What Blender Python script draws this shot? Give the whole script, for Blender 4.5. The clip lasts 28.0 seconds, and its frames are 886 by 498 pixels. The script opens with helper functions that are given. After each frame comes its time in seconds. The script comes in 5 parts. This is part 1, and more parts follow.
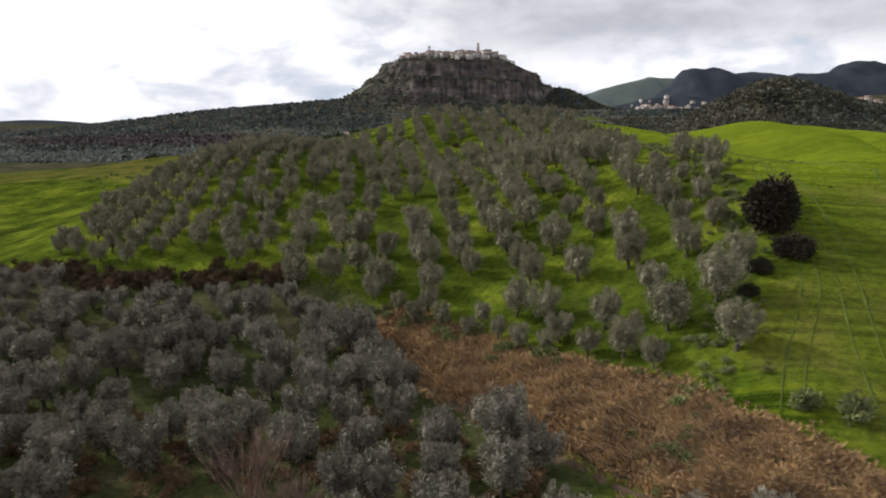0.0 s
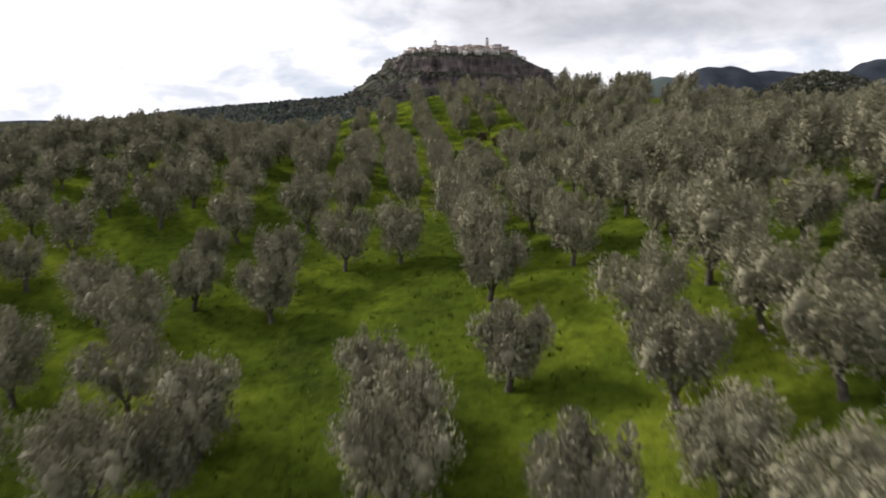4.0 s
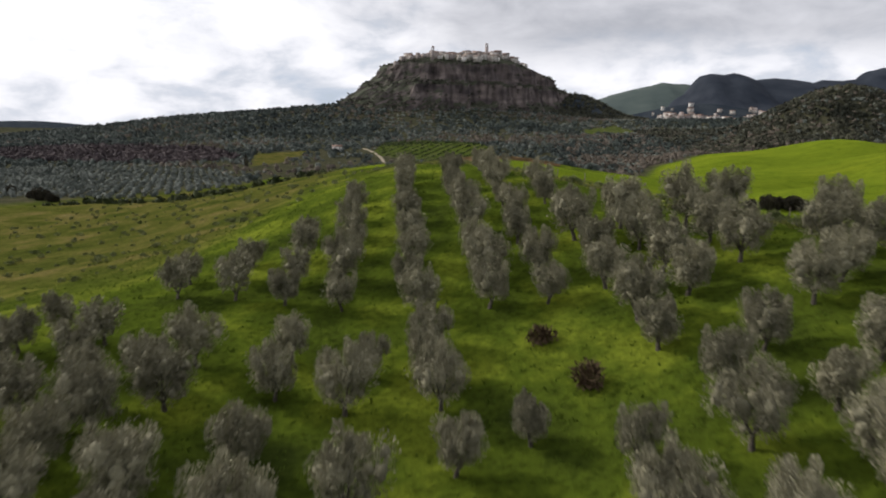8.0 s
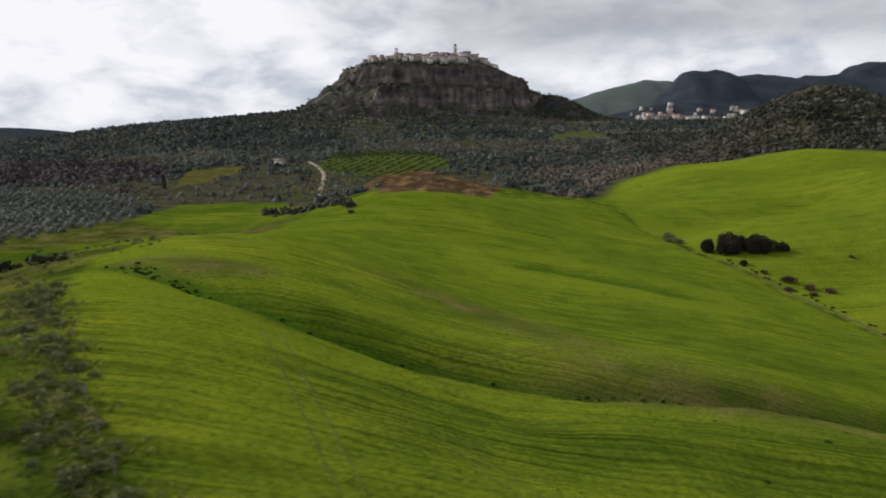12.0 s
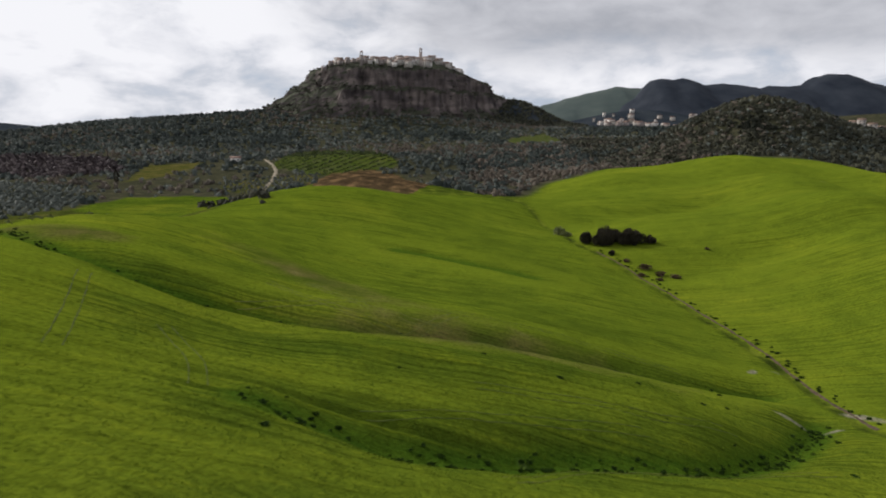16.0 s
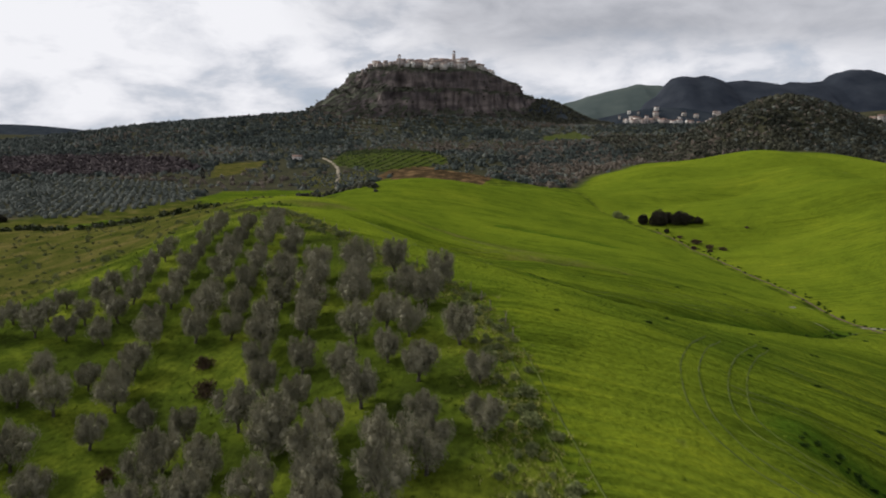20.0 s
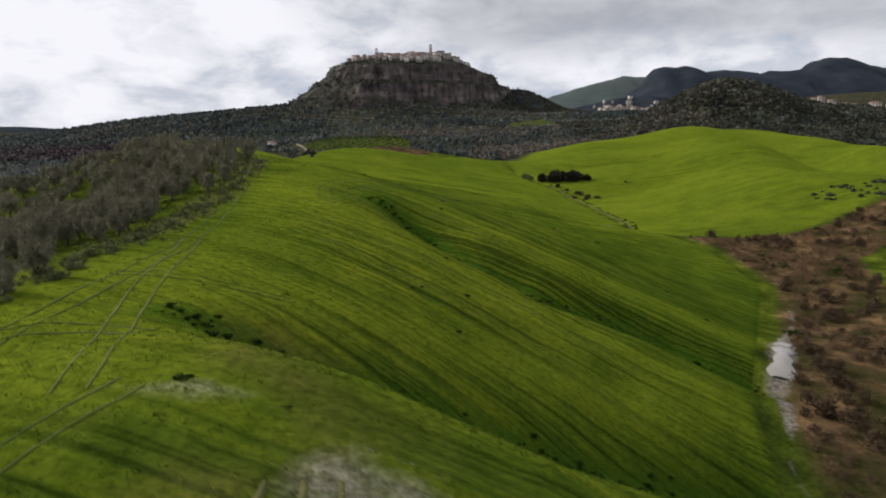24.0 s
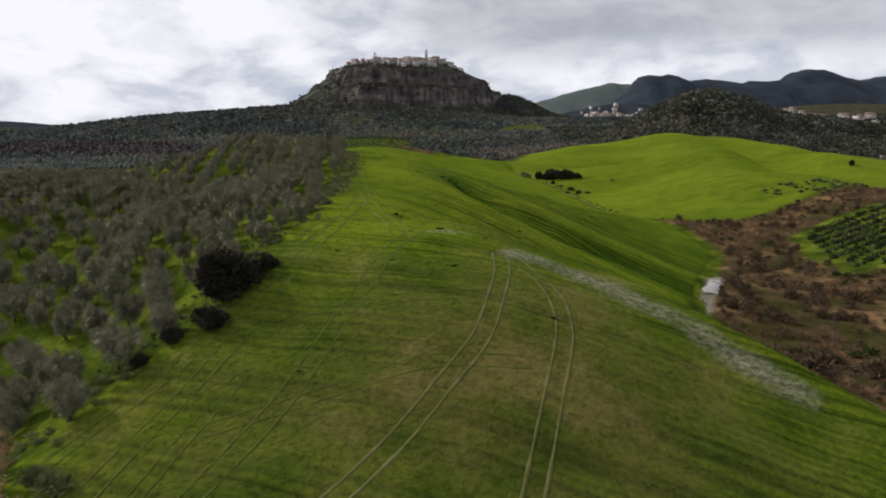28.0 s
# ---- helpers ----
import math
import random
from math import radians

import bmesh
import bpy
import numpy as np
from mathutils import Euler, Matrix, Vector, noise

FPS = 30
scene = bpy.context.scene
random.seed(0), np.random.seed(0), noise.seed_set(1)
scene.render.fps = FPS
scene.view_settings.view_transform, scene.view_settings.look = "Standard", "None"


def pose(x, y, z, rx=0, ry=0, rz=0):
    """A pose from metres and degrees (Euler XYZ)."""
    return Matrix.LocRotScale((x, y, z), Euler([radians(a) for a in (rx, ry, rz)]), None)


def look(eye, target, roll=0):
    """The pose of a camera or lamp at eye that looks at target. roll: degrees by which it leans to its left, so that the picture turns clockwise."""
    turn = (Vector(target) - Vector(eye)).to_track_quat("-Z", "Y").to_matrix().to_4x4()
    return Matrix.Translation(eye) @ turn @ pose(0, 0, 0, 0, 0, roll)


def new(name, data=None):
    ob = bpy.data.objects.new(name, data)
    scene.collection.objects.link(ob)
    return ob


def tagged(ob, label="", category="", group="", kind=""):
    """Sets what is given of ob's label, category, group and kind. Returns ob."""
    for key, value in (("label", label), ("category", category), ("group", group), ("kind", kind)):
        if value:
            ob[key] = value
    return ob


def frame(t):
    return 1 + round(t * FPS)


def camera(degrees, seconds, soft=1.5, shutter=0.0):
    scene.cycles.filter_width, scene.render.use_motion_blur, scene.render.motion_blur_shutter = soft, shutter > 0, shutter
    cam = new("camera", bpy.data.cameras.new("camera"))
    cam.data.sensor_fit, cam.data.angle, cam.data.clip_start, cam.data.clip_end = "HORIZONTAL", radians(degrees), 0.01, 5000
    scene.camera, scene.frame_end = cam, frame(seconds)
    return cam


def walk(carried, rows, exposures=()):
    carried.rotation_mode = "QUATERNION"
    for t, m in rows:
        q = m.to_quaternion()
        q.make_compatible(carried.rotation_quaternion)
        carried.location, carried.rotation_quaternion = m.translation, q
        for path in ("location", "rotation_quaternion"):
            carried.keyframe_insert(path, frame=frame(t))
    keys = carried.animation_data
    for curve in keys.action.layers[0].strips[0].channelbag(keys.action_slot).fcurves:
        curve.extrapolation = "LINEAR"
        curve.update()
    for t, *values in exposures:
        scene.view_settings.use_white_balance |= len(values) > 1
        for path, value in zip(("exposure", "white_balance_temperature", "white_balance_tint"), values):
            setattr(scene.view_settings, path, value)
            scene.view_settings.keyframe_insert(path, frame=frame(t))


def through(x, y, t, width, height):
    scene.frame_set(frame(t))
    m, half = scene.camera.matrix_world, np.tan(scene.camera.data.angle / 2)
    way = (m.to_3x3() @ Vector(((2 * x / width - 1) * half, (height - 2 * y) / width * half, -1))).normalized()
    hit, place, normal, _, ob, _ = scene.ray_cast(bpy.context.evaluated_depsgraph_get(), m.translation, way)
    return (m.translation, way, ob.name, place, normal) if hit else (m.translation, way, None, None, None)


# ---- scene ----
cam = camera(67.0, 28.0, soft=1.9, shutter=0.4)
PATH = [
    (0, (10.54, 27.95, 25.10), (9.471, 47.608, 21.591), -0.10),
    (0.5, (10.01, 35.58, 22.08), (8.856, 55.244, 18.638), -0.32),
    (1, (9.28, 44.32, 19.31), (8.100, 63.989, 15.909), -0.31),
    (1.5, (8.52, 54.09, 16.69), (7.329, 73.756, 13.269), -0.27),
    (2, (7.73, 64.24, 14.99), (6.521, 83.900, 11.511), -0.27),
    (2.5, (6.86, 75.33, 15.13), (5.660, 94.987, 11.628), -0.23),
    (3, (6.00, 85.79, 17.41), (4.777, 105.458, 13.970), 0.02),
    (3.5, (5.31, 94.93, 19.91), (4.081, 114.587, 16.455), -0.06),
    (4, (4.76, 102.47, 21.86), (3.524, 122.124, 18.389), -0.04),
    (4.5, (4.19, 109.78, 23.63), (2.950, 129.442, 20.179), 0.00),
    (6.5, (1.60, 140.01, 30.34), (0.456, 159.682, 26.931), 0.64),
    (7, (1.13, 147.30, 32.00), (-0.036, 166.968, 28.586), 0.44),
    (7.5, (0.44, 154.63, 33.58), (-0.699, 174.298, 30.155), 0.42),
    (8, (-0.30, 163.04, 35.43), (-1.404, 182.719, 32.018), 0.46),
    (8.5, (-1.05, 173.35, 37.84), (-2.165, 193.036, 34.480), 0.27),
    (9, (0.41, 182.93, 40.18), (-0.652, 202.610, 36.792), 0.16),
    (9.5, (3.87, 191.45, 42.25), (2.831, 211.129, 38.831), -0.10),
    (10, (8.41, 198.98, 43.99), (7.406, 218.666, 40.580), -0.19),
    (10.5, (13.52, 206.07, 45.55), (12.544, 225.755, 42.150), -0.41),
    (11, (19.21, 212.38, 46.80), (18.321, 232.074, 43.434), -0.30),
    (11.5, (25.45, 216.97, 47.20), (24.587, 236.656, 43.788), -0.48),
    (12, (32.86, 220.86, 47.32), (32.030, 240.538, 43.861), -0.44),
    (12.5, (40.47, 223.68, 47.44), (39.669, 243.364, 43.972), -0.49),
    (13, (47.90, 225.30, 47.50), (47.130, 244.979, 44.033), -0.33),
    (13.5, (54.90, 225.66, 47.48), (54.179, 245.347, 44.034), -0.26),
    (15.5, (67.47, 200.81, 46.34), (67.184, 220.517, 42.937), 0.49),
    (16, (64.46, 194.41, 46.63), (64.222, 214.119, 43.245), 0.65),
    (16.5, (60.38, 187.90, 47.00), (60.145, 207.605, 43.613), 0.75),
    (17, (55.63, 181.41, 47.56), (55.391, 201.123, 44.179), 0.82),
    (17.5, (50.13, 174.80, 48.13), (49.876, 194.511, 44.748), 0.90),
    (18, (44.12, 167.96, 48.64), (43.850, 187.666, 45.236), 0.97),
    (18.5, (37.94, 160.71, 48.99), (37.639, 180.412, 45.585), 0.92),
    (19, (33.53, 153.22, 49.01), (33.112, 172.932, 45.639), 0.74),
    (19.5, (32.21, 145.45, 48.27), (31.600, 165.156, 44.889), 0.44),
    (20, (34.11, 138.58, 46.91), (33.380, 158.266, 43.482), 0.14),
    (20.5, (37.95, 132.31, 45.29), (37.145, 151.989, 41.838), -0.29),
    (21, (42.87, 126.30, 43.69), (42.006, 145.987, 40.247), -0.75),
    (21.5, (48.59, 120.24, 42.06), (47.700, 139.925, 38.613), -0.91),
    (23.5, (71.58, 87.41, 34.15), (70.781, 107.087, 30.690), -0.68),
    (24, (77.88, 79.99, 33.19), (77.103, 99.663, 29.680), -0.81),
    (24.5, (83.54, 72.84, 32.74), (82.895, 92.512, 29.189), -0.58),
    (25, (85.78, 66.24, 33.07), (85.228, 85.914, 29.530), -0.53),
    (25.5, (84.91, 59.56, 33.42), (84.440, 79.241, 29.875), -0.29),
    (26, (81.96, 53.09, 34.40), (81.562, 72.769, 30.853), -0.02),
    (26.5, (77.66, 46.72, 35.84), (77.319, 66.409, 32.354), 0.23),
    (27, (72.89, 40.02, 35.87), (72.586, 59.715, 32.382), 0.39),
    (27.5, (68.13, 32.57, 34.57), (67.810, 52.261, 31.081), 0.35),
    (28, (64.46, 24.94, 33.07), (64.139, 44.639, 29.628), 0.23),
]
EXPOSURES = [(0, 0.28, 6400, 13), (2, 0.4, 6400, 13), (5, 0.36, 6400, 13), (10, 0.02, 6350, 12), (16, -0.06, 6350, 12), (21, -0.1, 6350, 12), (24.5, -0.04, 6300, 13), (28, -0.02, 6300, 13)]
walk(cam, [(t, look(eye, target, roll)) for t, eye, target, roll in PATH], EXPOSURES)

# ---- sky and sun ----
world = bpy.data.worlds.new("sky")
scene.world = world
world.use_nodes = True
wn, wl = world.node_tree.nodes, world.node_tree.links
wn.clear()


def wnode(kind, **sets):
    n = wn.new(kind)
    for key, value in sets.items():
        n.inputs[key].default_value = value
    return n


def wramp(stops):
    n = wn.new("ShaderNodeValToRGB")
    el = n.color_ramp.elements
    while len(el) < len(stops):
        el.new(0.5)
    for e, (at, c) in zip(el, stops):
        e.position, e.color = at, (*c, 1)
    return n


coord = wn.new("ShaderNodeTexCoord")
sky = wn.new("ShaderNodeTexSky")
sky.sky_type, sky.sun_disc = "NISHITA", False
sky.sun_elevation, sky.sun_rotation = radians(31), radians(-65)
stretch = wn.new("ShaderNodeMapping")
stretch.inputs["Scale"].default_value = (1, 1, 2.3)
stretch.inputs["Location"].default_value = (0.35, 0.1, 0.12)
wl.new(coord.outputs["Generated"], stretch.inputs["Vector"])
big = wnode("ShaderNodeTexNoise", Scale=2.6, Detail=6.0, Roughness=0.5, Distortion=0.3)
small = wnode("ShaderNodeTexNoise", Scale=9.0, Detail=9.0, Roughness=0.55, Distortion=0.25)
wl.new(stretch.outputs["Vector"], big.inputs["Vector"])
wl.new(stretch.outputs["Vector"], small.inputs["Vector"])
split = wn.new("ShaderNodeSeparateXYZ")
wl.new(coord.outputs["Generated"], split.inputs[0])


def wmath(op, a, b, c=None):
    n = wn.new("ShaderNodeMath")
    n.operation = op
    for k, v in enumerate((a, b, c)):
        if v is None:
            continue
        if isinstance(v, (int, float)):
            n.inputs[k].default_value = v
        else:
            wl.new(v, n.inputs[k])
    return n.outputs[0]


def wrange(src, lo, hi, to_lo=0.0, to_hi=1.0):
    n = wnode("ShaderNodeMapRange", **{"From Min": lo, "From Max": hi, "To Min": to_lo, "To Max": to_hi})
    n.interpolation_type = "SMOOTHSTEP"
    wl.new(src, n.inputs[0])
    return n.outputs[0]


# heaped clouds near the horizon, brightest in the west (-x), where the sun stands behind them
heap = wmath("MULTIPLY_ADD", small.outputs[0], 0.6, wmath("MULTIPLY", big.outputs[0], 0.4))
heap = wmath("ADD", heap, wrange(split.outputs[0], -0.35, 0.15, 0.11, 0.0))
heap = wmath("ADD", heap, wrange(split.outputs[2], 0.0, 0.1, -0.06, 0.05))
cloud = wramp([(0.40, (0.42, 0.50, 0.60)), (0.48, (0.55, 0.61, 0.69)), (0.535, (0.68, 0.71, 0.76)), (0.585, (0.86, 0.87, 0.90)), (0.66, (1.02, 1.02, 1.03))])
wl.new(heap, cloud.inputs[0])
# a grey deck over them that thins towards the west
edge = wmath("MULTIPLY_ADD", small.outputs[0], 0.05, wmath("MULTIPLY", big.outputs[0], 0.11))
deck = wmath("MULTIPLY", wrange(wmath("ADD", split.outputs[2], edge), 0.165, 0.225), wrange(wmath("MULTIPLY_ADD", big.outputs[0], 0.5, split.outputs[0]), 0.02, 0.26))
deck_col = wramp([(0.38, (0.38, 0.39, 0.42)), (0.62, (0.66, 0.67, 0.70))])
wl.new(wmath("MULTIPLY_ADD", small.outputs[0], 0.5, wmath("MULTIPLY", big.outputs[0], 0.5)), deck_col.inputs[0])
covered = wn.new("ShaderNodeMix")
covered.data_type = "RGBA"
wl.new(wmath("MULTIPLY", deck, 0.9), covered.inputs[0])
wl.new(cloud.outputs[0], covered.inputs[6])
wl.new(deck_col.outputs[0], covered.inputs[7])
# clear sky shows a little through the lowest gaps
gap = wmath("MULTIPLY", wrange(heap, 0.47, 0.40), 0.3)
skyk = wn.new("ShaderNodeVectorMath")
skyk.operation = "SCALE"
skyk.inputs["Scale"].default_value = 0.11
wl.new(sky.outputs[0], skyk.inputs[0])
both = wn.new("ShaderNodeMix")
both.data_type = "RGBA"
wl.new(gap, both.inputs[0])
wl.new(covered.outputs[2], both.inputs[6])
wl.new(skyk.outputs[0], both.inputs[7])
back = wnode("ShaderNodeBackground", Strength=0.94)
wl.new(both.outputs[2], back.inputs["Color"])
wout = wn.new("ShaderNodeOutputWorld")
wl.new(back.outputs[0], wout.inputs["Surface"])

lamp = bpy.data.lights.new("sun", "SUN")
lamp.energy, lamp.angle, lamp.color = 3.3, radians(8), (1.0, 0.94, 0.84)
sun = new("sun", lamp)
sun.matrix_world = look((-75, 35, 50), (0, 0, 0))

# ---- shape of the land ----
# heights of the near swells on a lattice of 34 m by 38 m, south half and north half
SWELL_SOUTH = [
    [-2.5, -2.3, -1.4, 0.4, -1.8, -1.4, 0.8, 3.4, 2.3, -0.4, -1.5, -1.8],
    [-1.8, -0, 0.8, -1, -3, 2.7, -4.5, -4, -1.8, 0.4, 0.6, 0.4],
    [-1.6, 0.4, 0.4, -2, -2.4, -2, 11.6, 5.3, -3.7, -1.5, 0.6, 1.9],
    [-1.4, -2.2, -2.1, 2.4, 1.2, 9.1, 5.8, -7.2, -3.7, -1.7, -0.3, 2.6],
    [-0, -2.1, -0.2, 12.3, 0.1, 5.7, 6.5, 2.4, -2.2, -1.9, 0.8, 3.7],
    [1.8, 0.9, 0.7, 8, -1, 11.9, 6.8, 2.5, -5.8, -4.2, 1.1, 3.8],
    [2, 3.1, 3.1, 4, 11.5, 8.8, 3.3, 3.3, -1.3, -2.9, -2.3, 0.9],
    [2.6, 2.1, 3.3, 3.7, 13.9, 1.6, 4.8, 1, 0.8, -1.9, -2.9, 0.2],
]
SWELL_NORTH = [
    [4.5, 2, 4, 7.5, 9.7, 3.5, 4.7, -0.5, -4.3, -4.4, 0.8, 2.9],
    [4.1, 3.1, 4.6, 8.2, 8.2, 1.9, -0.8, 1.1, -4.4, -2.8, 2.4, 4.2],
    [0.7, 1.6, 3.4, 5.4, 5.2, 2.6, 0.8, 1.1, -3, -3.7, -0.1, 3],
    [-1.3, -0.4, 1, 3.4, 5, 3.3, 1.1, 0.6, -2.8, -5.1, -0.6, 2.9],
    [-0.8, -0.9, -0.6, 3.1, 7.6, 6.3, 1.7, -0.4, -0.2, 1.9, 3.8, 3.7],
    [0.5, 0.2, 0.2, 3.4, 8.1, 6.9, 1.9, -0.7, -0.8, 0.6, 0.7, 3.1],
    [1.8, 1.3, 0.7, 0.5, 1, 2.5, 3.9, 4.2, 0.4, -4.3, -5.3, 2.6],
]

def swell(x, y, cx, cy, a, b, deg=0.0):
    """A rounded hill: 1 at its middle, falling off over a and b metres along its two axes."""
    c, s = math.cos(radians(deg)), math.sin(radians(deg))
    u, v = ((x - cx) * c + (y - cy) * s) / a, (-(x - cx) * s + (y - cy) * c) / b
    return np.exp(-u * u - v * v)


def nearest_on(line, x, y):
    """Distance from (x, y) to a polyline, and how far along it (0 to 1) the nearest place is."""
    best, along = np.full(x.shape, 1e9), np.zeros(x.shape)
    for k, ((x0, y0), (x1, y1)) in enumerate(zip(line, line[1:])):
        dx, dy = x1 - x0, y1 - y0
        f = np.clip(((x - x0) * dx + (y - y0) * dy) / (dx * dx + dy * dy), 0, 1)
        d = np.hypot(x - x0 - f * dx, y - y0 - f * dy)
        along = np.where(d < best, (k + f) / (len(line) - 1), along)
        best = np.minimum(best, d)
    return best, along


# lines of the plan, in metres
FIELD_EDGE = [(-30, 330), (-20, 303), (0, 272), (14, 254), (26.5, 235), (36, 219.5), (39, 207), (41, 185), (42.2, 165), (43, 150), (44, 124), (41.5, 107), (38.8, 94.6), (33.3, 83), (30.6, 77.6), (28.4, 74), (24, 66), (16, 52)]
STREAM = [(104, 40), (106, 100), (110, 141), (114, 160), (131, 198), (147, 235), (145, 265), (134, 300), (138, 322), (140, 340), (139, 368), (135, 405), (128, 440), (117, 464), (112, 500), (104, 560), (70, 640)]
GULLY_A = [(62, 192), (68.4, 188), (74, 182), (80, 178), (88, 174.8), (100, 175.5), (110, 173), (121, 169)]
GULLY_B = [(-20, 316), (-11, 310.5), (-4, 307.5), (3, 304.2), (11.5, 301.5), (19, 300), (27, 300.5), (36, 302), (46, 303), (66, 309), (90, 314), (112, 318), (128, 322)]
GULLY_E = [(47, 403), (57, 407), (67, 404), (79, 400), (90, 396)]
GULLY_C = [(56, 127), (66, 128), (76, 130), (91, 136), (108, 142)]
GULLY_D = [(46, 253), (51, 254), (57, 254), (63, 255), (70, 257), (78, 262), (88, 265.5), (98, 270), (106, 276), (114, 284), (122, 294), (127, 302)]
CREST_R = [(38, 278), (47, 281), (60, 283), (76, 285), (92, 287), (106, 286)]
SPUR = [(52, 118), (64, 118), (74, 115), (84, 110), (94, 95), (104, 84)]
TRACK = [(136, 300), (140, 328), (142, 352), (141, 372), (136.5, 408), (131, 436), (122, 456)]
WASH = [(-16, 113), (-5, 104), (1.8, 95), (8.2, 84.6), (13, 79.4), (16.8, 73), (21.1, 66.8), (24.9, 63.2), (28, 59), (34, 50)]
MEADOW = [(-128, 530), (-146, 620), (-111, 634), (-80, 626), (-25, 475), (-45, 478)]
STRIP = [(-170, 392), (-50, 351), (-28, 346), (-105, 500), (-150, 470)]
TANFIELD = [(-193, 722), (-238, 853), (-189, 886), (-176, 785)]
ORCHARD = [(-109, 833), (-118, 988), (-69, 1017), (-28, 1002), (16, 840), (-50, 780)]
PLOUGHED = [(-51, 705), (-44, 797), (-14, 823), (17, 792), (58, 620), (40, 560), (3, 500), (-20, 600)]
TERRACES = [(-120, 735), (-52, 800), (-48, 700), (-66, 650), (-98, 664)]
PURPLEWOOD = [(-640, 900), (-501, 965), (-415, 953), (-298, 909), (-229, 795), (-272, 742), (-345, 744), (-480, 790)]
VALLEYROWS = [(-331, 724), (-203, 682), (-132, 540), (-146, 508), (-170, 470), (-340, 450), (-460, 600)]
GREENMID = [(136, 1150), (202, 1225), (221, 1139), (139, 1095)]
MESA = (-35.0, 1432.0, 235.0, 118.0, 37.0)


def inside(poly, x, y):
    """Whether each (x, y) lies in a polygon of the plan."""
    hit = np.zeros(np.shape(x), bool)
    for (x0, y0), (x1, y1) in zip(poly, poly[1:] + poly[:1]):
        if y0 != y1:
            hit ^= ((y0 > y) != (y1 > y)) & (x < (x1 - x0) * (y - y0) / (y1 - y0) + x0)
    return hit


def land(x, y):
    """Height of the ground."""
    x, y = np.asarray(x, float), np.asarray(y, float)
    z = 4 + 54 * np.clip((y - 600) / 700, 0, 1) ** 1.7 * (1 - 0.75 * np.clip((y - 1650) / 600, 0, 1))
    z = z * (1 - 0.75 * swell(x, y, -950, 1000, 480, 700))
    z = z + 20 * swell(x, y, -400, 1260, 300, 130, -4)
    z = z + 22 * swell(x, y, 303, 716, 125, 110, 20) + 8 * swell(x, y, 210, 600, 90, 110)
    z = z + 63 * swell(x, y, 395, 935, 105, 95, 10) + 26 * swell(x, y, 560, 1000, 140, 100)
    z = z + 6.0 * swell(x, y, 300, 560, 190, 230) * np.sin(0.05 * x + 0.022 * y) * np.sin(0.028 * y - 0.014 * x + 1)
    z = z + 8 * swell(x, y, 235, 470, 34, 80, -25) + 9 * swell(x, y, 335, 540, 38, 90, -22) - 6 * swell(x, y, 288, 500, 26, 100, -25)
    z = z + 6.5 * swell(x, y, 240, 572, 46, 40, 20) - 6 * swell(x, y, 238, 650, 70, 26, 18) - 3.5 * swell(x, y, 178, 553, 60, 11, 28) - 3 * swell(x, y, 200, 452, 70, 12, 18)
    amps = SWELL_SOUTH + SWELL_NORTH
    for r, row in enumerate(amps):
        fy = np.exp(-((y - 20 - 38 * r) ** 2) / 1260)
        for c, a in enumerate(row):
            z = z + a * fy * np.exp(-((x + 140 - 34 * c) ** 2) / 1260)
    for line, deep, wide in ((GULLY_A, 5.0, 5), (GULLY_B, 5.4, 5.5), (GULLY_C, 4.2, 5), (GULLY_D, 4.2, 5), (GULLY_E, 2.2, 4), (STREAM, 1.2, 6), (WASH, 1.9, 2.2)):
        d, f = nearest_on(line, x, y)
        z = z - deep * np.exp(-np.sqrt((d / wide) ** 2 + 0.05) * 1.2) * np.clip(f * 5, 0, 1)
    d, f = nearest_on(CREST_R, x, y)
    z = z + 3.0 * np.exp(-np.sqrt((d / 7) ** 2 + 0.15)) * np.clip(f * 4, 0, 1) * np.clip(6 - f * 6, 0, 1)
    d, f = nearest_on(SPUR, x, y)
    z = z + 3.4 * np.exp(-np.sqrt((d / 6) ** 2 + 0.08)) * np.clip(f * 5, 0, 1)
    z = z + 2.6 * swell(x, y, 37.5, 98, 10, 30, -14)
    # the scree skirt of the rock and the mountains behind
    cx, cy, a, b, deg = MESA
    away = np.sqrt(-np.log(np.maximum(swell(x, y, cx, cy, a, b, deg), 1e-30)))
    z = z + 16 * np.exp(-np.maximum(away - 0.8, 0) ** 2 / 0.35)
    z = z + 44 * swell(x, y, 190, 1560, 80, 95) + 52 * swell(x, y, 490, 1730, 190, 95) + 8 * swell(x, y, 400, 1560, 90, 50)
    z = z + 17 * swell(x, y, 14, 602, 55, 34) + 9 * swell(x, y, -40, 890, 90, 60)
    z = z + 32 * swell(x, y, 800, 1250, 240, 200)
    z = z + 90 * swell(x, y, -2900, 4300, 800, 300, -10)
    far = np.clip((np.hypot(x, y - 300) - 1700) / 1200, 0, 1)
    z = z - 15 * far * (x < 200) * np.clip((200 - x) / 900, 0, 1)
    return z


def rough(x, y):
    """Small unevenness of the ground, in metres."""
    return 0.16 * np.sin(x * 0.41 + 1.7 * np.sin(y * 0.13)) * np.sin(y * 0.37 + 1.1 * np.sin(x * 0.17)) + 0.07 * np.sin(x * 1.1 + y * 0.8) * np.sin(y * 1.3 - x * 0.5)


def height(x, y):
    return float(land(np.array([x]), np.array([y]))[0] + rough(np.array([x]), np.array([y]))[0])


def heights(xy):
    xy = np.asarray(xy, float)
    return land(xy[:, 0], xy[:, 1]) + rough(xy[:, 0], xy[:, 1])


